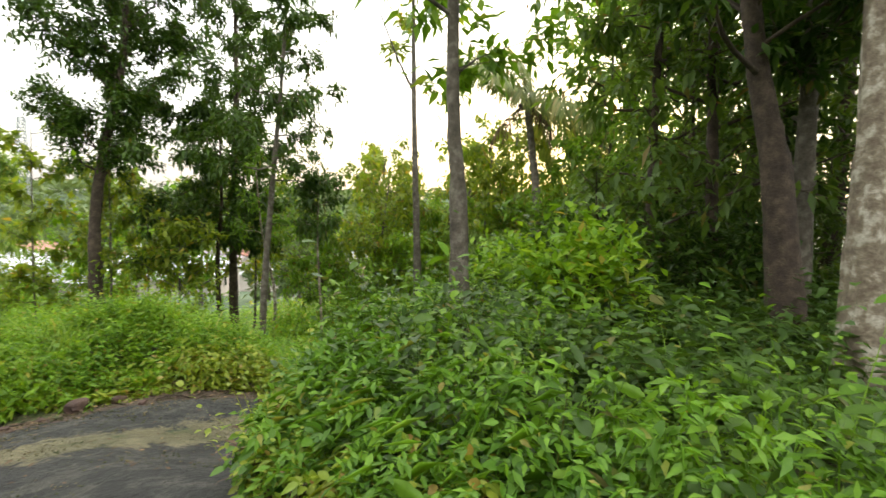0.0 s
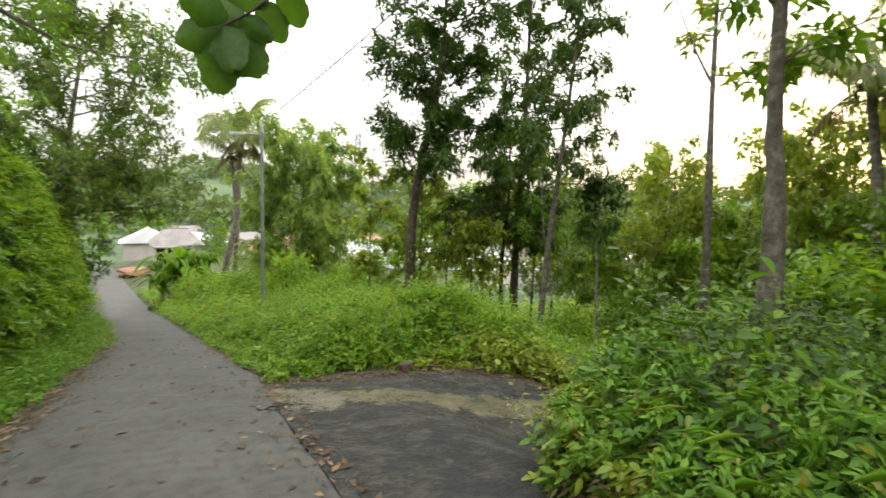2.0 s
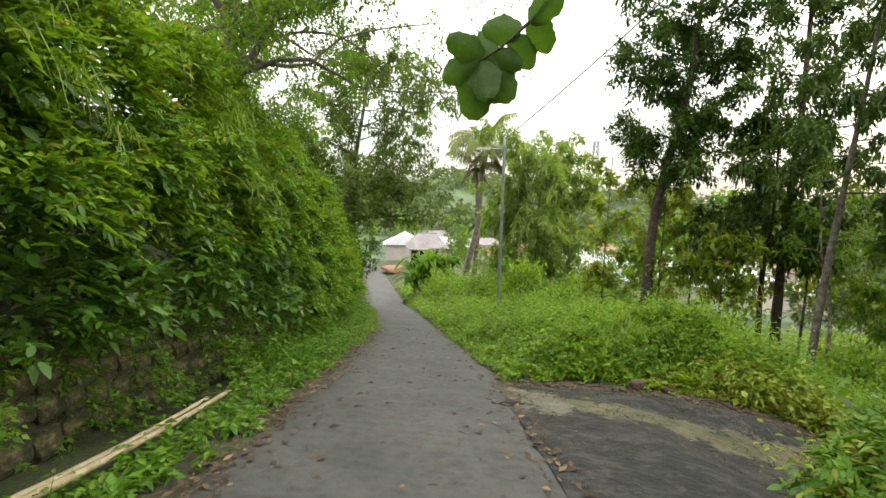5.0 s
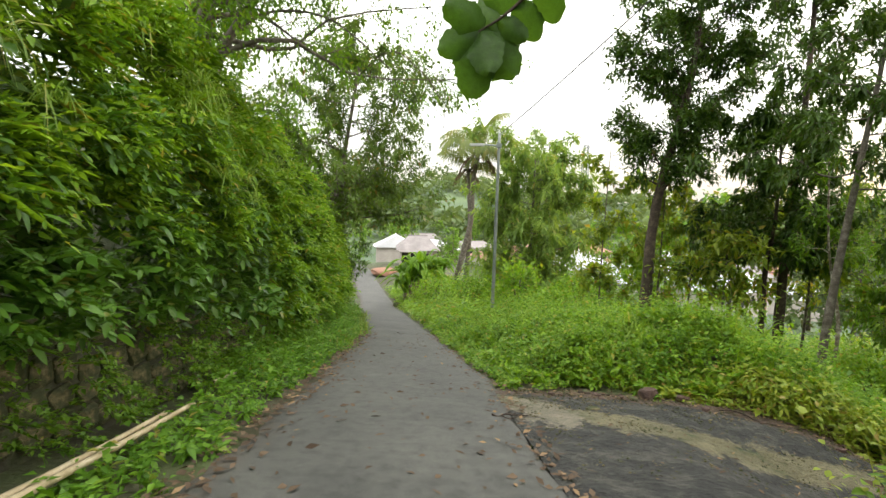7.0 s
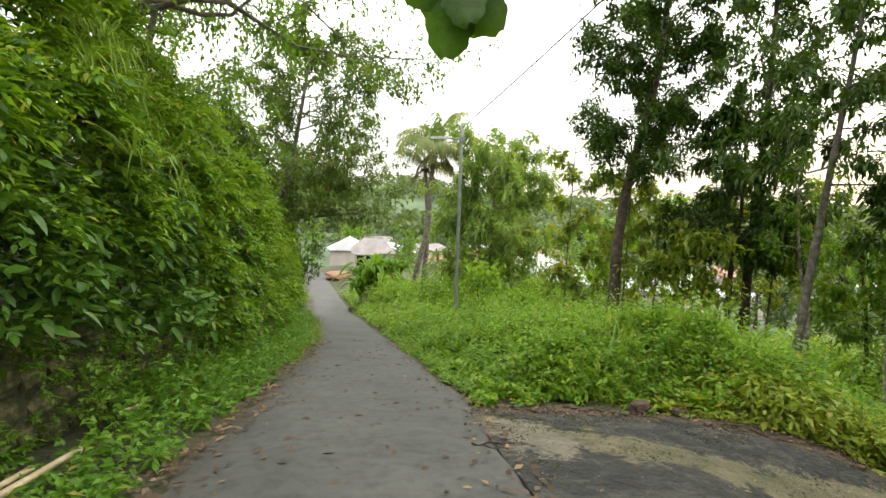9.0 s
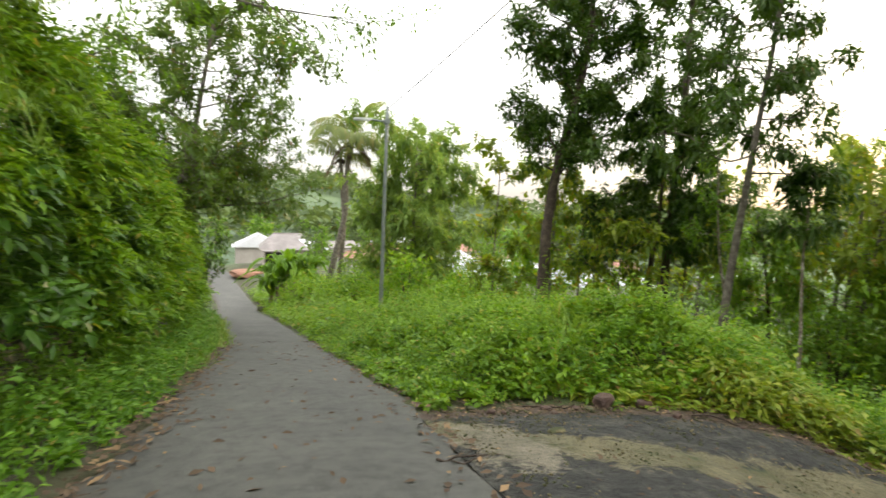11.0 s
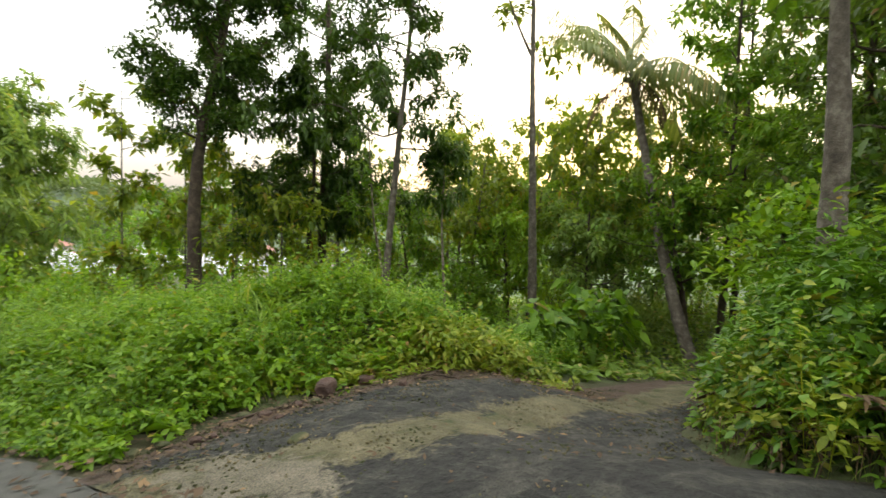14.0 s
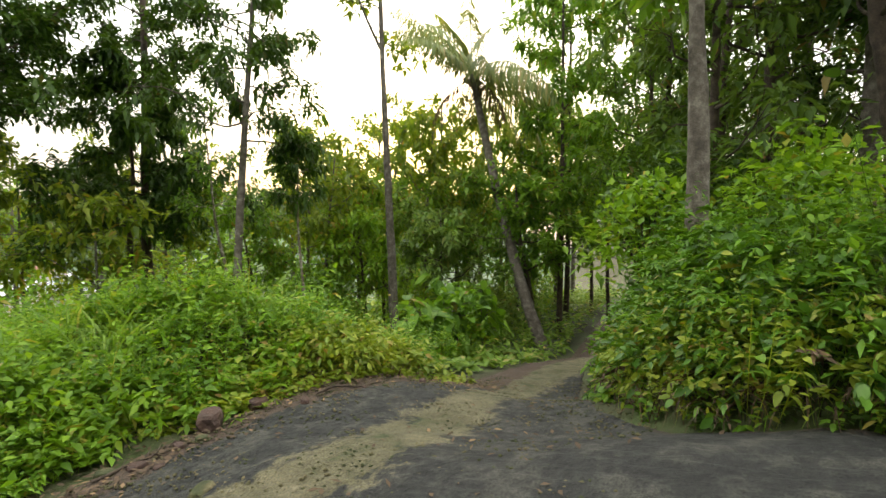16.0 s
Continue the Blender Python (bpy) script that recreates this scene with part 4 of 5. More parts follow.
# yellowing growth at the verge's end by the track
pts = scatter(2600, 1.6, 5.6, 5.6, 8.6, lambda x, y: (d_verge(x, y) > 0.02) & (d_verge(x, y) < 0.85) & (x > 2.0 + 0.5 * wav(x, y, 0.5)))
v, f = herbs(pts, 0.10 + 0.22 * sm(0.1, 0.8, d_verge(pts[:, 0], pts[:, 1])) * sm(2.5, 4, pts[:, 0]), (0.10, 0.05), 7)
stuff("yellowing_weeds", v, f, LEAF_YELLOW, "yellowing weeds at the edge of the track", "weeds")
pts = scatter(1900, 2.8, 5.6, 5.6, 8, lambda x, y: (d_verge(x, y) > 0.08) & (d_verge(x, y) < 0.75))
v, f = grass(pts, 0.42, 0.014, 5, 1.4)
stuff("dry_fern", v, f, LEAF_DRY, "dry brown fern fronds on the cut bank", "dead growth")

# near bank
def bank_h(p):
    x, y = p[:, 0], p[:, 1]
    return np.clip(0.10 + (0.33 + 0.2 * wav(x, y, 0.4) + 0.12 * wav(x, y, 1.0, 2)) * sm(0, 0.9, d_bank(x, y)), 0.06, 1.2)


pts = scatter(11500, 0.8, 6.5, -2.2, 4.5, lambda x, y: (d_bank(x, y) > 0.02) & (d_bank(x, y) < 2.4) & (rng.uniform(0, 1, len(x)) < (0.52 + 0.85 * wav(x, y, 0.28, 5)) * (1 - 0.6 * sm(1.6, 0.6, y) * sm(1.6, 2.3, x))))
v, f = herbs(pts[:1300], bank_h(pts[:1300]) * 1.1, (0.072, 0.04), 8, "oval")
stuff("bank_weeds", v, f, LEAF_DEEP, "broad-leaved green undergrowth on the near bank", "weeds")
v, f = herbs(pts[1300:2600], bank_h(pts[1300:2600]) * 1.1, (0.072, 0.04), 8, "oval")
stuff("bank_weeds", v, f, LEAF_DARK, "dense leafy undergrowth on the near bank", "weeds")
v, f = herbs(pts[2600:], bank_h(pts[2600:]) * 1.15, (0.07, 0.03), 9)
stuff("bank_weeds", v, f, LEAF_HEDGE, "small-leaved weeds on the near bank", "weeds")
# weeds under the trees: canopy shade painted in with the dark leaf
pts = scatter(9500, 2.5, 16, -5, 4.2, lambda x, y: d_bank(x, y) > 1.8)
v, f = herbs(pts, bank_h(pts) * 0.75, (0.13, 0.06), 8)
stuff("bank_weeds", v, f, LEAF_DARK, "undergrowth beneath the trees, its shade put into the green", "weeds")
pts = scatter(2300, 1.0, 5, -1.5, 4.2, lambda x, y: (d_bank(x, y) > 0.25) & (wav(x, y, 0.6, 1) > 0.0))
v, f = grass(pts, 0.6, 0.013, 5, 0.8)
stuff("bank_grass", v, f, LEAF_GRASS, "tall thin grass among the bank's weeds", "grass")
def bank_face(n, lift0, lift1, depth):
    """Feet of shoots on the cut face of the bank towards lane and track, with the way out of it."""
    p = scatter(n, 0.9, 5.2, -0.6, 4.6, lambda x, y: (d_bank(x, y) > 0.2) & (d_bank(x, y) < depth))
    e = 0.08
    gxx = (d_bank(p[:, 0] + e, p[:, 1]) - d_bank(p[:, 0] - e, p[:, 1])) / (2 * e)
    gyy = (d_bank(p[:, 0], p[:, 1] + e) - d_bank(p[:, 0], p[:, 1] - e)) / (2 * e)
    z = gz(p[:, 0], p[:, 1]) + rng.uniform(lift0, lift1, len(p))
    D = np.stack([-gxx, -gyy, rng.uniform(0.0, 0.9, len(p))], 1) + rng.normal(0, 0.35, (len(p), 3))
    return np.stack([p[:, 0], p[:, 1], z], 1), D


for n, l0, l1, dp, reach, pairs, leaf, shape, mat, lb in (
        (750, 0.1, 0.5, 1.0, 0.24, 4, (0.075, 0.042), "oval", LEAF_HEDGE, "leafy green vines over the bank's edge"),
        (800, 0.15, 0.6, 1.2, 0.28, 5, (0.075, 0.03), "rhomb", LEAF_WEED, "arching green shoots over the bank's edge"),
        (1500, 0.0, 0.4, 0.6, 0.22, 4, (0.065, 0.04), "oval", LEAF_YELLOW, "yellow-green leaves hanging on the cut bank"),
        (330, 0.0, 0.3, 0.4, 0.28, 5, (0.07, 0.025), "rhomb", LEAF_DRY, "withered brown fronds on the cut bank")):
    P, D = bank_face(n * 3, l0, l1, dp)
    q = rng.permutation(len(P))[:n]
    v, f = shoots(P[q], D[q], reach, pairs, leaf, 0.5, shape)
    stuff("bank_vines", v, f, mat, lb, "undergrowth")
pts = scatter(520, 1.2, 3.6, 2.4, 4.5, lambda x, y: (d_bank(x, y) > 0.02) & (d_bank(x, y) < 0.5))
v, f = herbs(pts, 0.5, (0.05, 0.03), 9, "oval")
stuff("yellowing_weeds", v, f, LEAF_YELLOW, "yellow-green leaves on the cut face of the bank", "weeds")

pts = scatter(9000, 5, 30, 1, 28, lambda x, y: (d_verge(x, y) > 0.35 + 0.3 * wav(x, y, 0.7)) & (x > 6.5))
v, f = herbs(pts, 0.18 + 0.3 * sm(10, 15, pts[:, 0]) + 0.1 * wav(pts[:, 0], pts[:, 1], 0.9), (0.2, 0.09), 7)
stuff("field_weeds", v, f, LEAF_GRASS, "light green weeds on the low field", "weeds")
pts = scatter(500, 1.3, 4.2, 2.6, 4.5, lambda x, y: (d_bank(x, y) > 0.05) & (d_bank(x, y) < 0.4))
v, f = grass(pts, 0.42, 0.010, 4, 1.5, base=gz(pts[:, 0], pts[:, 1]) + 0.15)
stuff("dry_stems", v, f, LEAF_DRY, "dry brown stems hanging on the cut bank", "dead growth")


# ---- palms ----
def frond(base, az, length, e0, bend, leaflet, n=40, width=0.03, fall=0.75, blade=0.036):
    """One feather frond: a rib that rises at e0 and bends over, with two rows of narrow leaflets."""
    u = np.linspace(0, 1, 16)
    ang = e0 - bend * u ** 1.4
    step = length / 15
    out = np.concatenate([[0], np.cumsum(np.cos(ang[:-1]) * step)])
    up = np.concatenate([[0], np.cumsum(np.sin(ang[:-1]) * step)])
    d = np.array([math.cos(az), math.sin(az), 0])
    rib = base + d * out[:, None] + np.array([0, 0, 1.0]) * up[:, None]
    wood = tube(rib, np.linspace(width, 0.006, 16), 5, 0.02)
    t = np.repeat(np.linspace(0.14, 0.995, n), 2)
    i = np.clip((t * 15).astype(int), 0, 14)
    fr = (t * 15 - i)[:, None]
    P = rib[i] * (1 - fr) + rib[i + 1] * fr
    along = unit(rib[i + 1] - rib[i])
    side = np.array([-math.sin(az), math.cos(az), 0]) * np.where(np.arange(len(t)) % 2, 1, -1)[:, None]
    D = side + along * (0.45 + 0.5 * t[:, None]) + np.array([0, 0, -fall]) + rng.normal(0, 0.10, (len(t), 3))
    L = leaflet * np.sin(np.pi * (0.16 + 0.76 * t)) ** 0.7 * rng.uniform(0.85, 1.1, len(t))
    return wood, blades(P, D, L, np.full(len(t), blade), "blade", 0.6, roll=0.05)


def palm(x, y, path, r0, fronds, length, label, leaflet=0.7, rise=(-0.55, 1.45), bend=(0.5, 1.3), dead=5, group="", blade=0.036):
    foot = float(gz(x, y))
    ob = empty("palm_tree", x, y, foot, label, "palm tree", group)
    pts = spline([(0, 0, -0.3)] + list(path), 60)
    rings = 1 + 0.06 * np.sin(np.linspace(0, 190, 60))
    tv, tf = tube(pts, r0 * rings * np.linspace(1.25, 0.7, 60), 12, 0.03)
    part("trunk", mesh_np("trunk", tv, tf, BARK_GREY, True), ob)
    top = pts[-1]
    for k in range(fronds):
        az = k * 2.4 + rng.uniform(-0.2, 0.2)
        e0 = rise[0] + (rise[1] - rise[0]) * ((k * 0.618) % 1)
        w, l = frond(top, az, length * rng.uniform(0.85, 1.1), e0, rng.uniform(*bend), leaflet, blade=blade)
        v, f = join([w, l])
        part("frond", mesh_np("frond", v, f, LEAF_PALM), ob)
    for k in range(dead):
        w, l = frond(top - np.array([0, 0, 0.1]), k * 1.3 + 0.4, length * 0.6, -0.5, 0.9, leaflet * 0.6, 22, 0.025, 0.9)
        v, f = join([w, l])
        part("dead_frond", mesh_np("dead_frond", v, f, LEAF_DRY), ob, "dry brown hanging frond")
    nuts = []
    for k in range(9):
        a = k * 2.4
        c = top + np.array([0.22 * math.cos(a), 0.22 * math.sin(a), -0.18 - 0.05 * (k % 3)])
        nuts.append(tube(c + np.array([(0, 0, z) for z in (-0.12, -0.06, 0.0, 0.06, 0.1)]), [0.03, 0.085, 0.1, 0.08, 0.03], 8, 0.02))
    v, f = join(nuts)
    part("fruit_bunch", mesh_np("fruit_bunch", v, f, BARK_BROWN, True), ob)
    return ob


palm(14.0, 5.16, [(0.7, 0.95, 2.1), (2.1, 2.05, 5.5), (2.95, 2.95, 8.9)], 0.16, 22, 3.6, "leaning coconut palm beside the dirt track", blade=0.05)
palm(0.9, 36.6, [(0.7, 0, 3.0), (1.3, 0, 5.9), (1.35, 0, 8.5), (1.7, 0, 10.9)], 0.19, 22, 3.5, "tall palm with drooping fronds down the lane", 0.8, (0.1, 1.5), (0.9, 2.3), 7, blade=0.05)
palm(1.9, 37.3, [(0.3, 0, 5.0), (0.15, 0, 8.0), (0.0, 0, 9.8)], 0.16, 7, 2.6, "second palm stem behind a leaning one", 0.7, (0.3, 1.5), (1.0, 2.2), 3, blade=0.05)


# ---- banana clump ----
def banana(x, y, h, label):
    foot = float(gz(x, y))
    ob = empty("banana_plant", x, y, foot, label, "banana plant", "banana plants by the lane")
    v, f = tube(spline([(0, 0, -0.1), (0.05, 0, h * 0.2), (0.02, 0.05, h * 0.4)], 8), np.linspace(0.16, 0.09, 8), 9)
    part("stem", mesh_np("stem", v, f, BARK_PALE, True), ob)
    for k in range(11):
        az, e = k * 2.4 + rng.uniform(-0.3, 0.3), rng.uniform(0.9, 3.5)
        d = unit(np.array([[math.cos(az), math.sin(az), e]]))
        segs = 12
        u = np.linspace(0, 1, segs)
        L, W = h * rng.uniform(0.6, 0.85), 0.27 * rng.uniform(0.85, 1.2)
        mid = np.array([0.02, 0.05, h * rng.uniform(0.12, 0.4)]) + d * L * u[:, None] + np.array([0, 0, -1.0]) * (0.7 * L * u ** 2.2)[:, None]
        side = np.array([-math.sin(az), math.cos(az), 0])
        w = W * np.sin(np.pi * np.clip(u * 0.92 + 0.06, 0, 1)) ** 0.6
        rag = 1 + rng.normal(0, 0.08, segs)
        V = np.concatenate([mid, mid + side * (w * rag)[:, None] + (0, 0, 0.05), mid - side * (w * rag)[:, None] + (0, 0, 0.05)])
        F = []
        for i in range(segs - 1):
            for o in (segs, 2 * segs):
                F += [(i, i + 1, o + i + 1), (i, o + i + 1, o + i)]
        part("leaf", mesh_np("leaf", V, np.array(F), LEAF_DEEP, True), ob)


for x, y, h in ((-2.0, 36.6, 5.0), (-1.5, 37.3, 5.6), (-0.9, 36.7, 5.2), (-1.7, 38.1, 5.8), (-0.3, 37.6, 5.2), (-2.4, 37.6, 5.0), (0.1, 37.0, 4.8), (-1.1, 38.6, 5.8)):
    banana(x, y, h, "green banana plant in a clump by the lane")

# ---- solid things ----
METAL = solid_mat("galvanised_steel", ((0.3, (0.20, 0.23, 0.22)), (0.7, (0.33, 0.36, 0.35))), 3, 50, 0.5, 0.1, (0.7, 0.7, 0.7), 0.6)
LAMP_WHITE = solid_mat("lamp_shell", ((0.3, (0.5, 0.52, 0.5)), (0.7, (0.68, 0.7, 0.68))), 6, 40, 0.4, 0.05, (0.8, 0.8, 0.8))
RUBBER = solid_mat("cable_black", ((0.3, (0.02, 0.02, 0.02)), (0.7, (0.05, 0.05, 0.05))), 6, 40, 0.6, 0.0)
STONE = solid_mat("wall_stone", ((0.3, (0.022, 0.032, 0.01)), (0.45, (0.055, 0.065, 0.022)), (0.56, (0.12, 0.108, 0.05)), (0.70, (0.27, 0.22, 0.12))), 3.2, 26, 0.92, 0.8, (0.4, 0.42, 0.33))
MORTAR = solid_mat("wall_mortar", ((0.3, (0.02, 0.024, 0.012)), (0.55, (0.05, 0.05, 0.03)), (0.75, (0.06, 0.085, 0.025))), 2.2, 24, 0.95, 0.8, (0.4, 0.4, 0.35))
ROCK = solid_mat("brick_rubble", ((0.3, (0.045, 0.03, 0.024)), (0.55, (0.10, 0.06, 0.045)), (0.75, (0.15, 0.10, 0.075))), 6, 40, 0.9, 0.7, (0.45, 0.4, 0.38))
BAMBOO = solid_mat("dry_bamboo", ((0.3, (0.30, 0.24, 0.13)), (0.55, (0.46, 0.39, 0.25)), (0.75, (0.58, 0.52, 0.38))), 5, 30, 0.55, 0.2, (0.55, 0.5, 0.4))
PLASTER = solid_mat("house_plaster", ((0.3, (0.34, 0.31, 0.28)), (0.7, (0.48, 0.44, 0.40))), 0.7, 8, 0.85, 0.1, (0.75, 0.74, 0.72))
ROOF_GREY = solid_mat("roof_grey_tile", ((0.3, (0.17, 0.155, 0.15)), (0.7, (0.28, 0.26, 0.25))), 0.9, 9, 0.8, 0.3, (0.65, 0.62, 0.6))
ROOF_RED = solid_mat("roof_terracotta", ((0.3, (0.26, 0.13, 0.09)), (0.7, (0.40, 0.22, 0.16))), 0.9, 9, 0.85, 0.3, (0.65, 0.6, 0.58))
ROOF_WHITE = solid_mat("roof_pale_sheet", ((0.3, (0.40, 0.41, 0.42)), (0.7, (0.55, 0.56, 0.57))), 0.4, 5, 0.45, 0.1, (0.8, 0.8, 0.8))
DARK_GLASS = solid_mat("window_dark", ((0.3, (0.02, 0.02, 0.025)), (0.7, (0.05, 0.05, 0.055))), 2, 10, 0.2, 0.0)
RED_SOIL = solid_mat("red_soil", ((0.3, (0.20, 0.10, 0.06)), (0.7, (0.32, 0.17, 0.11))), 1.1, 9, 0.95, 0.6, (0.6, 0.55, 0.5))


def box_bm(x0, x1, y0, y1, z0, z1, bevel=0.0):
    bm = bmesh.new()
    bmesh.ops.create_cube(bm, size=1.0, matrix=Matrix.Translation(((x0 + x1) / 2, (y0 + y1) / 2, (z0 + z1) / 2)) @ Matrix.Diagonal((x1 - x0, y1 - y0, z1 - z0, 1)))
    if bevel:
        bmesh.ops.bevel(bm, geom=bm.edges[:], offset=bevel, segments=2, affect="EDGES")
    return bm


def bm_mesh(name, bm, mat):
    me = bpy.data.meshes.new(name)
    bm.to_mesh(me)
    bm.free()
    me.materials.append(mat)
    return me


# street lamp
LX, LY = 1.27, 16.5
lz = float(gz(LX, LY))
lamp = empty("street_lamp", LX, LY, lz, "grey steel street lamp post standing in the grass", "street lamp")
LTOP = 3.55 - lz
v, f = tube(np.array([(0, 0, z) for z in np.linspace(-0.3, LTOP, 14)]), np.linspace(0.062, 0.045, 14), 12, 0.0)
part("pole", mesh_np("pole", v, f, METAL, True), lamp)
v, f = tube(spline([(0.05, 0, LTOP - 0.4), (-0.3, 0, LTOP - 0.38), (-0.5, 0, LTOP - 0.37)], 10), np.full(10, 0.025), 8, 0.0)
part("arm", mesh_np("arm", v, f, METAL, True), lamp)
head = box_bm(-0.92, -0.44, -0.08, 0.08, LTOP - 0.42, LTOP - 0.34, 0.025)
for q in head.verts:
    if q.co.x < -0.7:
        q.co.y *= 0.6
        q.co.z -= 0.01
part("lamp_head", bm_mesh("lamp_head", head, LAMP_WHITE), lamp, "pale flat lamp head")
part("clamp", bm_mesh("clamp", box_bm(-0.08, 0.08, -0.08, 0.08, LTOP - 0.46, LTOP - 0.32, 0.015), METAL), lamp)
# its neighbour up the lane, and the cable between them
UX, UY = 4.0, -5.5
uz = float(gz(UX, UY))
upole = empty("utility_pole", UX, UY, uz, "grey steel utility pole behind the bank", "utility pole")
v, f = tube(np.array([(0, 0, z) for z in np.linspace(-0.3, 7.2 - uz, 10)]), np.linspace(0.07, 0.05, 10), 12, 0.0)
part("pole", mesh_np("pole", v, f, METAL, True), upole)
u = np.linspace(0, 1, 40)[:, None]
wire = np.array([LX, LY, 3.5]) * (1 - u) + np.array([UX, UY, 6.75]) * u
wire[:, 2] -= 4 * 0.28 * (u * (1 - u))[:, 0]
v, f = tube(wire, np.full(40, 0.013), 5, 0.0)
tagged(new("overhead_cable", mesh_np("overhead_cable", v, f, RUBBER, True)), "thin black overhead cable from the lamp post", "cable")


# stone retaining wall under the hedge
wy = np.arange(-6, 27, 0.5)
side = road_left(wy) + 2.62
prof = []
for k, (dx, dz) in enumerate(((0.16, -0.2), (0.12, 0.35), (0.06, 0.98), (-0.12, 1.02), (-0.25, 0.5), (-0.25, -0.2))):
    prof.append(np.stack([-3.98 + side + dx + 0.02 * wav(wy, wy * 0 + k, 0.4), wy, gz(-3.0 + side, wy) + dz], 1))
prof = np.stack(prof, 1)
WV, WQ = sheet(prof[..., 0], prof[..., 1], prof[..., 2])
retaining = tagged(new("retaining_wall", mesh_np("retaining_wall", WV, WQ[:, ::-1], MORTAR)), "mossy dark stone retaining wall below the bank", "wall", kind="structure")


# bamboo poles on the ditch edge
def bamboo_pole(a, b, r, label):
    ob = empty("bamboo_pole", *a, label, "bamboo pole", "bamboo poles by the wall")
    a, b = np.array(a), np.array(b)
    u = np.linspace(0, 1, 40)
    node = 1 + 0.16 * (np.abs((u * 9) % 1 - 0.5) > 0.44)
    pts = (b - a) * u[:, None]
    pts[:, 2] -= 0.05 * np.sin(np.pi * u)
    v, f = tube(pts, r * node * np.linspace(1, 0.75, 40), 9, 0.01)
    part("culm", mesh_np("culm", v, f, BAMBOO, True), ob)
    v, f = tube(np.array([pts[0] - (b - a) * 0.001, pts[0] + (b - a) * 0.004]), [r * 0.7, r * 0.7], 9, 0.0)
    part("cut_end", mesh_np("cut_end", v, f, ROCK), ob, "dark cut bamboo end")


def g(x, y, h=0.0):
    return (x, y, float(gz(x, y)) + h)


bamboo_pole(g(-3.14, 1.4, 0.22), g(-3.16, 5.3, 0.2), 0.03, "dry pale bamboo pole lying among roadside weeds")
bamboo_pole(g(-3.20, 1.3, 0.23), g(-3.23, 4.9, 0.2), 0.027, "dry pale bamboo pole lying among roadside weeds")
bamboo_pole(g(-3.42, 6.4, 0.2), g(-3.55, 9.2, 0.25), 0.02, "short dry bamboo pole half hidden by weeds")


# stones, rubble and sticks
def lump(name, x, y, sx, sy, sz, mat, label, category, turn=0, lift=0.0, group=""):
    bm = bmesh.new()
    bmesh.ops.create_icosphere(bm, subdivisions=3, radius=0.5)
    k = rng.uniform(0, 9)
    for q in bm.verts:
        c = q.co
        q.co = Vector((max(-0.4, min(0.4, c.x)), max(-0.4, min(0.4, c.y)), max(-0.34, min(0.36, c.z)))) * (1 + 0.13 * noise.noise(c * 3 + Vector((k, 0, 0))) + 0.06 * noise.noise(c * 9))
        q.co.x, q.co.y, q.co.z = q.co.x * sx, q.co.y * sy, q.co.z * sz
    ob = new(name, bm_mesh(name, bm, mat))
    ob.matrix_world = pose(*g(x, y, sz * 0.25 + lift), 0, 0, turn)
    return tagged(ob, label, category, group)


lump("brick_lump", 2.32, 7.36, 0.34, 0.22, 0.2, ROCK, "broken red-brown masonry lump at the track's edge", "rubble", 25, 0.04)
lump("brick_lump", 2.75, 7.2, 0.24, 0.14, 0.12, ROCK, "small broken masonry lump at the track's edge", "rubble", -15, 0.03)
lump("flat_stone", 1.25, 6.55, 0.2, 0.13, 0.06, STONE, "flat grey stone set in the track", "stone", 10, 0.02)
lump("stone", 0.55, 7.62, 0.14, 0.1, 0.07, STONE, "grey stone at the verge's corner", "stone", 40, 0.02)
lump("boulder", -2.85, 36.4, 0.7, 0.5, 0.5, STONE, "dark mossy boulder at the lane's bend", "boulder", 30)
for k in range(16):
    x = rng.uniform(0.7, 4.4)
    y = float(track_north(x)) - rng.uniform(0.0, 0.45)
    s = rng.uniform(0.04, 0.12)
    lump("stone", x, y, s * 1.5, s, s * 0.8, ROCK if k % 3 else STONE, "small stone on the dirt beside the track", "stone", rng.uniform(0, 180), 0.02, "stones along the track")


def stick(x, y, length, az, r, label, z=0.05):
    d = np.array([math.cos(az), math.sin(az), 0]) * length
    pts = np.array([g(x + d[0] * t, y + d[1] * t, z) for t in np.linspace(0, 1, 8)]) + rng.normal(0, 0.012, (8, 3))
    parts_ = [tube(pts, np.linspace(r, r * 0.5, 8), 5)]
    for k in (2, 4, 5):
        e = pts[k] + np.array([math.cos(az + 0.7), math.sin(az + 0.7), 0.05]) * length * 0.25
        parts_.append(tube(np.array([pts[k], e]), [r * 0.5, r * 0.2], 4))
    v, f = join(parts_)
    tagged(new("stick", mesh_np("stick", v, f, BARK_BROWN, True)), label, "stick")


stick(-0.12, 5.95, 0.45, 0.05, 0.012, "fallen brown twig on the asphalt")
stick(0.0, 5.85, 0.3, 0.4, 0.008, "fallen brown twig on the asphalt")
stick(1.35, 7.5, 0.6, -0.2, 0.014, "dead branch along the verge's edge")
stick(3.0, 6.75, 0.7, -0.7, 0.012, "dead branch along the verge's edge")


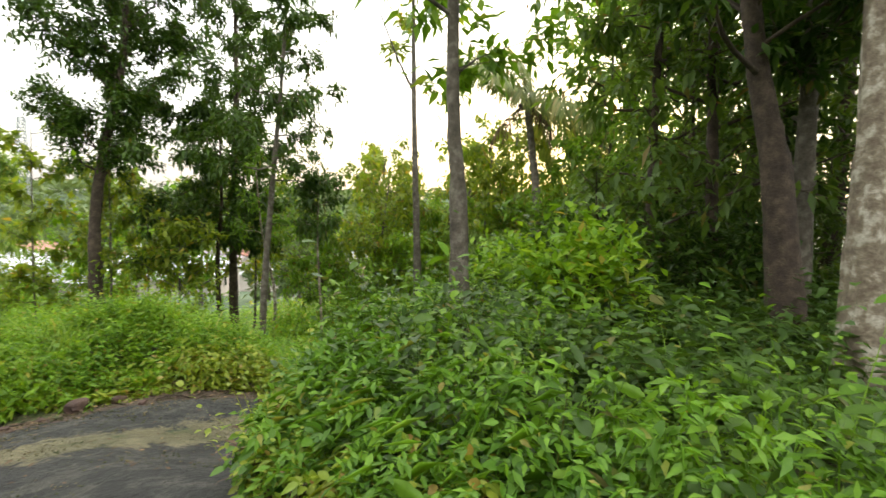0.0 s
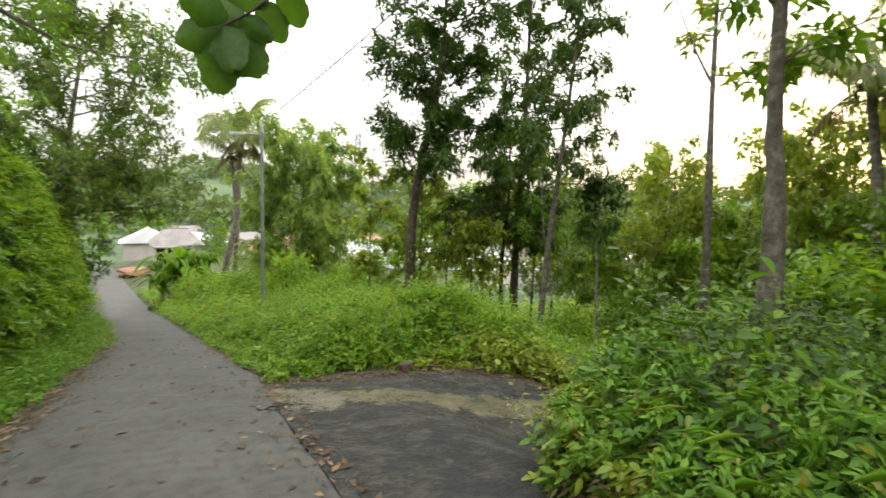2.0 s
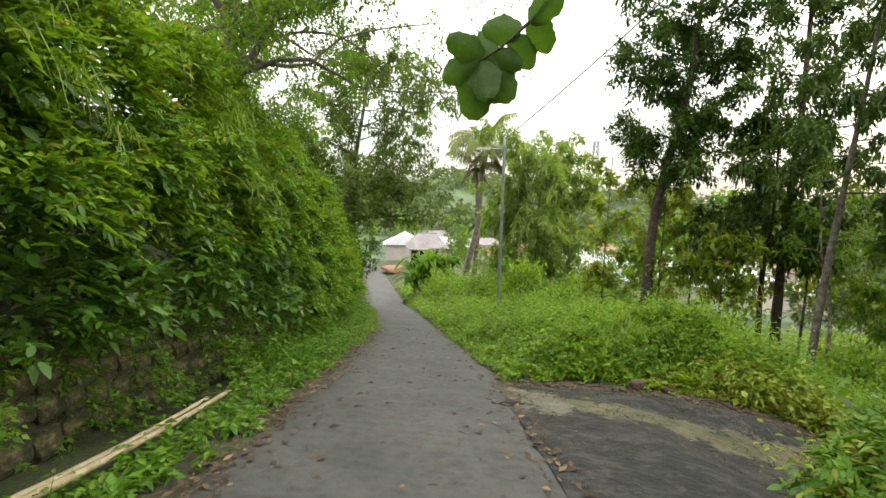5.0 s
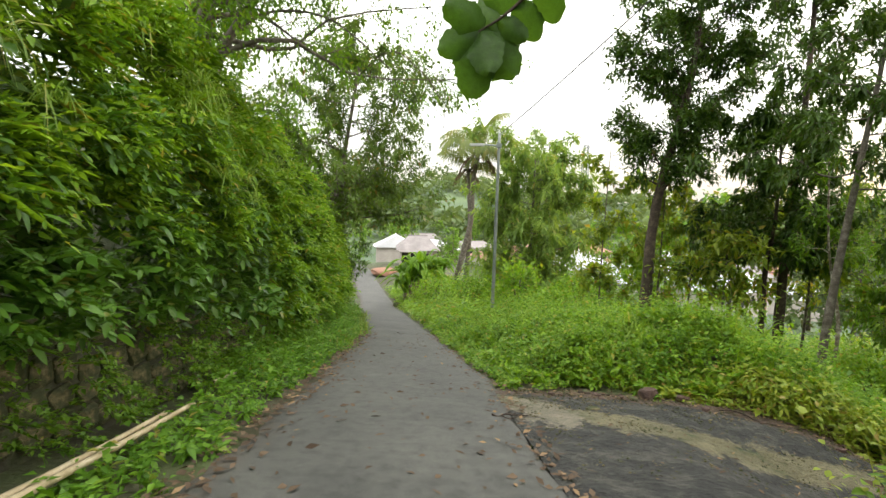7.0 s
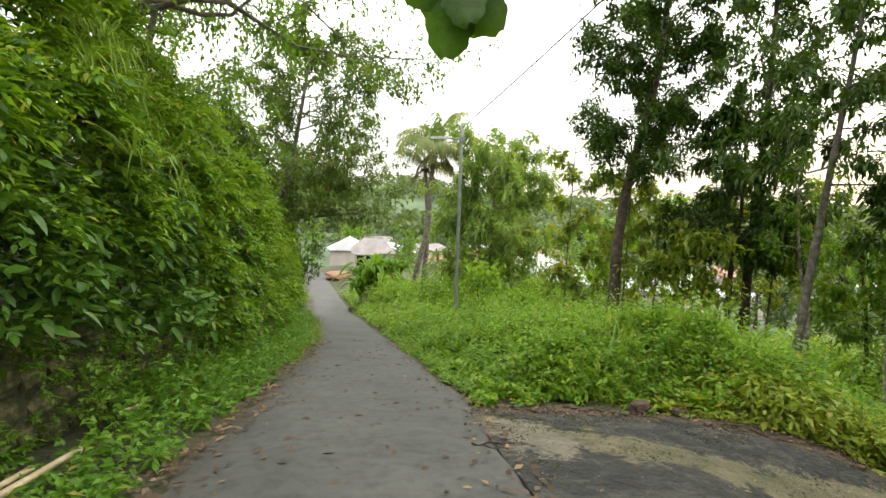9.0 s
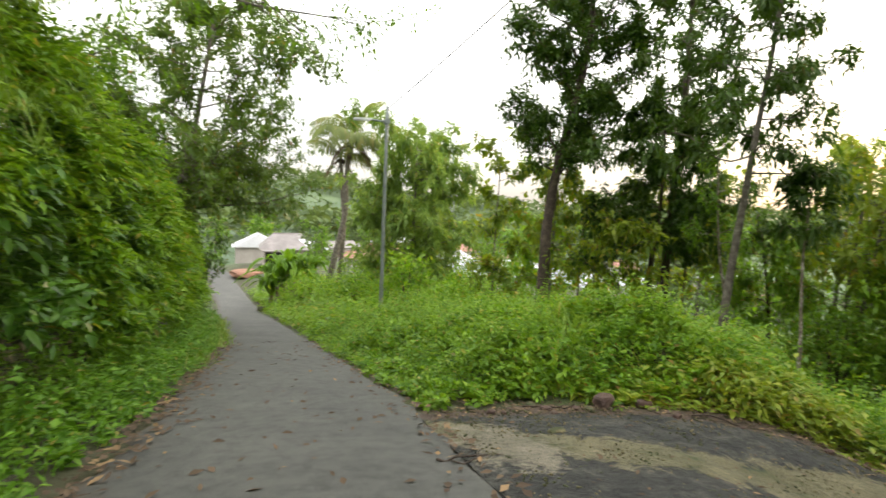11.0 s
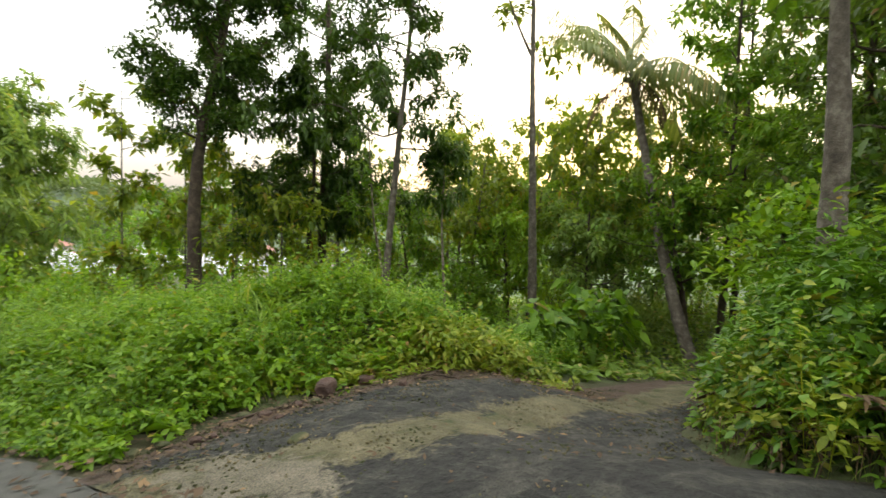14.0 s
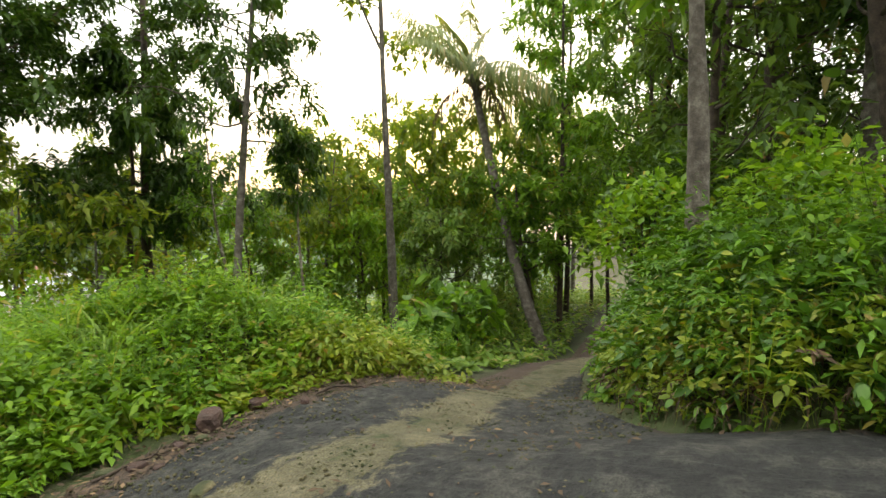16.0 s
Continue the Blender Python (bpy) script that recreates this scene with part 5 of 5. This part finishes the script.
# overhanging teak branch
def big_leaf(P, d, L, W):
    segs = 18
    u = np.linspace(0, 1, segs)
    d = unit(np.array([d], float))[0]
    side = unit(np.cross(d, [0.3, 1.0, 0.1])[None])[0]
    nrm = np.cross(side, d)
    mid = np.array(P) + d * L * u[:, None] + nrm * (0.12 * L * u * u)[:, None]
    w = W * 0.5 * np.sin(np.pi * np.clip(0.08 + 0.9 * u, 0, 1)) ** 0.55 * (1 + 0.07 * np.sin(u * 13 + rng.uniform(0, 6)) + 0.05 * np.sin(u * 33 + rng.uniform(0, 6)))
    cols = [mid + side * (w * s)[:, None] + nrm * (0.16 * W * abs(s) - 0.03 * W * np.sin(6 * u + s))[:, None] for s in (-1, -0.5, 0, 0.5, 1)]
    V = np.concatenate(cols)
    F = []
    for c in range(4):
        for i in range(segs - 1):
            a, b = c * segs + i, (c + 1) * segs + i
            F += [(a, a + 1, b + 1), (a, b + 1, b)]
    return V, np.array(F)


TEAK_NEAR = leaf_mat("leaf_teak_near", (0.02, 0.06, 0.008), (0.04, 0.10, 0.012), (0.07, 0.15, 0.018), (0.1, 0.13, 0.02), 0.02, trans=0.42)
tn = TEAK_NEAR.node_tree
blot = noisef(tn, 16, 8, 0.7)
rib = nd(tn, "ShaderNodeBump", Strength=0.6, Distance=0.02)
tn.links.new(blot, rib.inputs["Height"])
for q in list(tn.nodes):
    if q.type == "BSDF_PRINCIPLED":
        base_link = q.inputs["Base Color"].links[0].from_socket
        tn.links.new(mixc(tn, 0.8, base_link, ramp(tn, blot, (0.35, (0.4, 0.45, 0.35)), (0.62, (1.1, 1.1, 1.0))), "MULTIPLY"), q.inputs["Base Color"])
        tn.links.new(rib.outputs[0], q.inputs["Normal"])
base = np.array(g(4.95, -0.22))
limb = empty("teak_branch", *base, "overhanging teak branch with very large green leaves", "branch")
line = spline([(0.1, 0, 6.2), (-1.6, 2.2, 6.4), (-3.2, 4.4, 5.4), (-4.35, 5.6, 4.1), (-5.0, 6.05, 3.46), (-5.38, 6.2, 3.22)], 40)
v, f = tube(line, np.linspace(0.05, 0.01, 40), 7)
part("limb", mesh_np("limb", v, f, BARK_BROWN, True), limb)
for k, (t, d, L, W) in enumerate(((1.0, (-0.1, 0.05, -1), 0.56, 0.40), (0.99, (0.55, -0.1, -0.7), 0.50, 0.36), (0.98, (-0.8, 0.1, -0.35), 0.42, 0.30), (0.96, (0.3, 0.2, -0.9), 0.46, 0.34), (0.95, (-0.6, -0.2, 0.25), 0.40, 0.28), (0.93, (0.75, 0.1, -0.45), 0.34, 0.24), (0.9, (-0.3, 0.3, 0.6), 0.34, 0.24), (0.88, (0.7, -0.2, -0.5), 0.30, 0.2), (0.82, (0.5, 0.2, -0.7), 0.36, 0.26), (0.78, (-0.6, 0.2, 0.1), 0.4, 0.28), (0.72, (0.4, 0.3, -0.7), 0.38, 0.27), (0.66, (-0.5, 0.2, -0.5), 0.4, 0.28), (0.6, (0.5, 0.1, -0.6), 0.4, 0.28), (0.985, (0.1, -0.5, -0.8), 0.44, 0.32))):
    P0 = line[int(t * 39)]
    v, f = big_leaf(P0, d, L * 1.2, W * 1.2)
    part("leaf", mesh_np("leaf", v, f, TEAK_NEAR, True), limb)


vine = spline([(-4.2, 20.8, 5.6), (-2.4, 17.8, 6.2), (-1.25, 15.9, 5.2), (-0.7, 15.9, 4.55), (-0.48, 15.9, 4.2), (-0.5, 15.9, 3.5)], 40) + rng.normal(0, 0.012, (40, 3))
v, f = tube(vine, np.linspace(0.022, 0.009, 40), 5)
tagged(new("hanging_vine", mesh_np("hanging_vine", v, f, BARK_BROWN, True)), "thin bare vine hanging from a tree crown", "vine")


# broad-leaved herbs near the camera on the bank
def broad_herb(x, y, h, label):
    ob = empty("broad_leaved_plant", *g(x, y), label, "plant")
    v, f = tube(np.array([(0, 0, -0.03), (0.02, 0, h * 0.5), (0.03, 0.02, h)]), [0.008, 0.006, 0.004], 5)
    part("stem", mesh_np("stem", v, f, LEAF_DEEP), ob)
    for k in range(7):
        az = k * 2.4
        z = h * (0.4 + 0.1 * k)
        v, f = big_leaf((0.02, 0.01, z), (math.cos(az), math.sin(az), 0.35), 0.12 * rng.uniform(0.8, 1.2), 0.06)
        part("leaf", mesh_np("leaf", v, f, LEAF_DEEP, True), ob)


for k in range(18):
    x, y = rng.uniform(1.1, 3.2), rng.uniform(-0.6, 3.2)
    if float(d_bank(np.array(x), np.array(y))) > 0.12:
        broad_herb(x, y, rng.uniform(0.3, 0.55), "broad-leaved green plant among bank weeds")

# leaf litter on lane and track
n = 1700
ly = rng.uniform(0.5, 16, n)
lx = np.where(rng.uniform(0, 1, n) < 0.75, road_left(ly) + np.abs(rng.normal(0, 0.18, n)), rng.uniform(-2.5, 0.3, n))
lx = np.where(rng.uniform(0, 1, n) < 0.25, road_right(ly) - np.abs(rng.normal(0, 0.2, n)), lx)
az = rng.uniform(0, 6.3, n)
v, f = blades(np.stack([lx, ly, gz(lx, ly) + 0.055], 1), np.stack([np.cos(az), np.sin(az), np.full(n, 0.12)], 1), rng.uniform(0.04, 0.13, n), rng.uniform(0.02, 0.06, n), "rhomb", 0.05)
stuff("leaf_litter", v, f, LEAF_DRY, "brown fallen leaves along the lane's edges", "leaf litter")
n = 1100
lx = rng.uniform(0.4, 6, n)
ly = np.where(rng.uniform(0, 1, n) < 0.8, track_north(lx) - 0.1 + rng.normal(0, 0.22, n), rng.uniform(4, 7.5, n))
az = rng.uniform(0, 6.3, n)
v, f = blades(np.stack([lx, ly, gz(lx, ly) + 0.05], 1), np.stack([np.cos(az), np.sin(az), np.full(n, 0.15)], 1), rng.uniform(0.02, 0.09, n), rng.uniform(0.01, 0.035, n), "rhomb", 0.05)
stuff("leaf_litter", v, f, LEAF_DRY, "brown fallen leaves and twigs beside the track", "leaf litter")


# gravel crumbs on the track
def crumbs(X, Y, size):
    n = len(X)
    C = np.stack([X, Y, gz(X, Y) + 0.035], 1)
    o = np.array([(1, 0, 0), (0, 1, 0), (-1, 0, 0), (0, -1, 0), (0, 0, 0.6), (0, 0, -0.6)])
    V = C[:, None] + o[None] * size[:, None, None] * rng.uniform(0.6, 1.3, (n, 6, 1))
    F = np.array([(0, 1, 4), (1, 2, 4), (2, 3, 4), (3, 0, 4), (1, 0, 5), (2, 1, 5), (3, 2, 5), (0, 3, 5)])
    return V.reshape(-1, 3), (np.arange(n)[:, None, None] * 6 + F[None]).reshape(-1, 3)


lx = rng.uniform(0.3, 6.5, 5200)
ly = track_north(lx) - rng.uniform(0, 1, 5200) ** 1.4 * 3.4
ok = d_bank(lx, ly) < 0.02
v, f = crumbs(lx[ok], ly[ok], rng.uniform(0.004, 0.02, int(ok.sum())))
stuff("gravel", v, f, STONE, "loose gravel crumbs on the side track", "gravel")


# ---- houses ----
def house(x, y, w, d, wall_h, roof_h, turn, wall, roof, label, hip=0.35, over=0.45, group="", sink=0.5, windows=2):
    ob = empty("house", x, y, float(gz(x, y)), label, "house", group)
    ob.rotation_euler = (0, 0, radians(turn))
    part("wall", bm_mesh("wall", box_bm(-w / 2, w / 2, -d / 2, d / 2, -sink, wall_h), wall), ob)
    bm = bmesh.new()
    a, b = w / 2 + over, d / 2 + over
    r = w / 2 * (1 - hip)
    low = [bm.verts.new(p) for p in ((-a, -b, wall_h - 0.1), (a, -b, wall_h - 0.1), (a, b, wall_h - 0.1), (-a, b, wall_h - 0.1))]
    top = [bm.verts.new(p) for p in ((-r, 0, wall_h + roof_h), (r, 0, wall_h + roof_h))]
    for q in ((low[0], low[1], top[1], top[0]), (low[1], low[2], top[1]), (low[2], low[3], top[0], top[1]), (low[3], low[0], top[0]), tuple(reversed(low))):
        bm.faces.new(q)
    rf = part("roof", bm_mesh("roof", bm, roof), ob)
    v, f = tube(np.array([(-r - 0.1, 0, wall_h + roof_h), (r + 0.1, 0, wall_h + roof_h)]), [0.09, 0.09], 6, 0.0)
    part("ridge", mesh_np("ridge", v, f, roof), rf)
    for k in range(windows):
        cx = (k + 0.5) / windows * w * 0.8 - w * 0.4
        wd = part("window", bm_mesh("window", box_bm(cx - 0.5, cx + 0.5, -d / 2 - 0.06, -d / 2 + 0.02, wall_h * 0.4, wall_h * 0.82, 0.01), PLASTER), ob)
        part("pane", bm_mesh("pane", box_bm(cx - 0.42, cx + 0.42, -d / 2 - 0.075, -d / 2 - 0.062, wall_h * 0.44, wall_h * 0.78), DARK_GLASS), wd)
    part("door", bm_mesh("door", box_bm(w * 0.4 - 0.05, w * 0.4 + 0.4, -d / 2 - 0.05, -d / 2 + 0.02, 0, wall_h * 0.78, 0.01), ROOF_RED), ob)
    return ob


near_house = house(-2.0, 64, 4.4, 5.6, 2.2, 1.5, 4, PLASTER, ROOF_GREY, "pale plastered house with grey hipped tile roof", 0.5)
part("porch_roof", bm_mesh("porch_roof", box_bm(-2.3, 0.1, -4.4, -2.7, 1.95, 2.08, 0.03), ROOF_GREY), near_house)
for px in (-2.2, -1.1, 0.0):
    part("porch_post", bm_mesh("porch_post", box_bm(px - 0.09, px + 0.09, -4.3, -4.1, -0.5, 1.95, 0.01), PLASTER), near_house)
# dark panel on the wall stands for the shade inside the porch opening
part("porch_opening_shade", bm_mesh("porch_opening_shade", box_bm(-2.0, -0.2, -2.87, -2.78, 0.0, 1.8, 0.01), DARK_GLASS), near_house)
house(-5.6, 79, 4.5, 6, 2.7, 1.7, 96, PLASTER, ROOF_WHITE, "white house behind, with a pale gabled roof", 0.05)
lump("red_soil_bank", -5.2, 55, 3.4, 4.0, 0.8, RED_SOIL, "bare red soil heap beside the lower lane", "soil heap", 20)
town = ((18, 70, 12, 8, 25, 2), (27, 66, 14, 9, 20, 2), (34, 60, 12, 8, 40, 2), (24, 84, 9, 8, 10, 1), (38, 80, 10, 8, 50, 0), (16, 118, 11, 9, 20, 1), (26, 110, 10, 8, 35, 2), (36, 104, 9, 8, 15, 1), (48, 90, 10, 8, 60, 1), (58, 78, 10, 8, 40, 2), (2, 135, 11, 9, 0, 2), (12, 145, 10, 9, 25, 0), (24, 140, 12, 9, -15, 1), (36, 132, 11, 9, 30, 2), (50, 118, 10, 9, 45, 1), (64, 104, 11, 8, 20, 0), (-3, 160, 12, 9, 10, 0), (30, 165, 12, 10, 5, 2), (46, 150, 12, 10, 30, 1), (62, 135, 12, 9, 55, 2), (78, 112, 11, 9, 35, 1), (80, 70, 11, 9, 50, 1), (90, 90, 12, 9, 20, 2))
for x, y, w, d, a, k in town:
    house(x, y, w, d, rng.uniform(2.8, 3.6), rng.uniform(1.4, 2.2), a, PLASTER, (ROOF_GREY, ROOF_RED, ROOF_WHITE)[k], ("distant house with a grey roof in the valley", "distant house with a terracotta roof in the valley", "distant house with a pale sheet roof in the valley")[k], 0.2, group="houses of the valley town", sink=3.0, windows=3)

# lattice tower on the far hill
tx_, ty_ = 104.5, 345.0
tz_ = float(gz(tx_, ty_))
mast = empty("lattice_tower", tx_, ty_, tz_, "tall grey lattice radio tower on the far hill", "tower")
TH = 41 - tz_
for sx, sy in ((-1, -1), (1, -1), (1, 1), (-1, 1)):
    v, f = tube(np.array([(3.0 * sx, 3.0 * sy, -1), (1.3 * sx, 1.3 * sy, TH)]), [0.34, 0.26], 5, 0.0)
    part("leg", mesh_np("leg", v, f, METAL), mast)
for k in range(14):
    z0, z1 = TH * k / 14, TH * (k + 1) / 14
    r0, r1 = 3.0 - 1.7 * k / 14, 3.0 - 1.7 * (k + 1) / 14
    br = []
    for (ax, ay), (bx, by) in (((-1, -1), (1, -1)), ((1, -1), (1, 1)), ((1, 1), (-1, 1)), ((-1, 1), (-1, -1))):
        br.append(tube(np.array([(ax * r0, ay * r0, z0), (bx * r1, by * r1, z1)]), [0.19, 0.19], 4, 0.0))
        br.append(tube(np.array([(ax * r1, ay * r1, z1), (bx * r1, by * r1, z1)]), [0.17, 0.17], 4, 0.0))
    v, f = join(br)
    part("bracing", mesh_np("bracing", v, f, METAL), mast)
for k in range(3):
    a = k * 2.1
    part("antenna", bm_mesh("antenna", box_bm(math.cos(a) * 1.9 - 0.5, math.cos(a) * 1.9 + 0.5, math.sin(a) * 1.9 - 0.3, math.sin(a) * 1.9 + 0.3, TH - 2.6, TH - 0.2, 0.04), LAMP_WHITE), mast)

# ---- valley woods ----
moulds = []
# LEAF_FAR carries painted-in distance haze
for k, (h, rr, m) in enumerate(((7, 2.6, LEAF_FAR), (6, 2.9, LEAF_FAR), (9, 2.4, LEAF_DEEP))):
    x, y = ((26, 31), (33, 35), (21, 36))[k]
    moulds.append(tree("tree", x, y, [(0.1, 0, h * 0.5), (0.2, 0.1, h)], 0.16, 20, (0.55, 0.36), (BARK_GREY, m), ("rounded green tree on the valley slope", "green tree on the valley slope, paled for haze", "dark tree on the valley slope")[k], twigs=7, per=7, low=0.15, reach=rr * 1.2, lift=0.2, fine=False, sides=5))
for ob in moulds:
    ob["group"] = "trees of the valley slope"
spots = scatter(420, -30, 130, 26, 230, lambda x, y: (np.hypot(x, y) > 34) & (x - road_right(y) > 3.5) & (np.arctan2(x, y) < 1.35))
houses_xy = np.array([(t[0], t[1]) for t in town] + [(-1.7, 64), (-5.6, 76), (-1.5, 38), (1.5, 37)])
made = 0
for x, y in spots:
    if made >= 120 or np.min(np.hypot(houses_xy[:, 0] - x, houses_xy[:, 1] - y)) < 7.5:
        continue
    if abs(x + 0.0 - (-0.02 * y)) < 3.2 and y < 70:
        continue
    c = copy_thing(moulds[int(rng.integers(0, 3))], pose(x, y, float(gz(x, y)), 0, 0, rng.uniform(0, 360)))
    s = rng.uniform(0.6, 1.15)
    c.scale = (s, s, s * rng.uniform(0.85, 1.1))
    made += 1
# woods to the left of the lower lane
for x, y in ((-12, 44), (-15, 52), (-13, 60), (-18, 66), (-17, 80), (-22, 92), (-11, 37), (-16, 40), (-14, 100), (-8, 96), (-25, 60)):
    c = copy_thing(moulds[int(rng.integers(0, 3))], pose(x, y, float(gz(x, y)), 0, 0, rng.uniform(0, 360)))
# far hillside woods
n = 5200
bear, dist_ = np.radians(rng.uniform(-22, 80, n)), rng.uniform(200, 640, n)
cx, cy = np.sin(bear) * dist_, np.cos(bear) * dist_
keep = wav(cx, cy, 70, 1) + 0.5 * wav(cx, cy, 25) > -0.12
cx, cy = cx[keep], cy[keep]
n, per = len(cx), 14
hh = rng.uniform(4, 10, n)
o = unit(rng.normal(0, 1, (n * per, 3)))
o[:, 2] = np.abs(o[:, 2])
P = np.repeat(np.stack([cx, cy, gz(cx, cy) + hh * 0.35], 1), per, 0) + o * np.repeat(hh, per)[:, None] * (0.45, 0.45, 0.65)
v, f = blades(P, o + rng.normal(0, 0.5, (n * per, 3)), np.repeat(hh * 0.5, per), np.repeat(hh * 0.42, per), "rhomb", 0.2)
# hill woods get their hazy look from the greyed leaf colour
stuff("far_woods", v, f, LEAF_FAR, "distant woods over the far hills, haze greyed into their green", "woods")


# ---- stones of the retaining wall ----
stone_meshes = []
for k in range(6):
    bm = bmesh.new()
    bmesh.ops.create_cube(bm, size=1.0)
    bmesh.ops.bevel(bm, geom=bm.edges[:], offset=0.16, segments=1, affect="EDGES")
    for q in bm.verts:
        q.co += Vector((rng.normal(0, 0.03), rng.normal(0, 0.05), rng.normal(0, 0.05)))
    stone_meshes.append(bm_mesh("stone", bm, STONE))
for row in range(4):
    y = -1.0 + rng.uniform(0, 0.2)
    while y < 11:
        w = rng.uniform(0.2, 0.42)
        st = new("stone", stone_meshes[int(rng.integers(0, 6))])
        st.parent = retaining
        z = float(gz(-3.0, y)) + 0.06 + row * 0.245 + rng.normal(0, 0.018)
        st.matrix_basis = pose(-3.98 + float(road_left(y)) + 2.62 + 0.13 - 0.028 * row, y + w / 2, z + 0.1, 0, -4, -1) @ Matrix.Diagonal((0.14, w, rng.uniform(0.2, 0.24), 1))
        y += w + rng.uniform(0.015, 0.04)
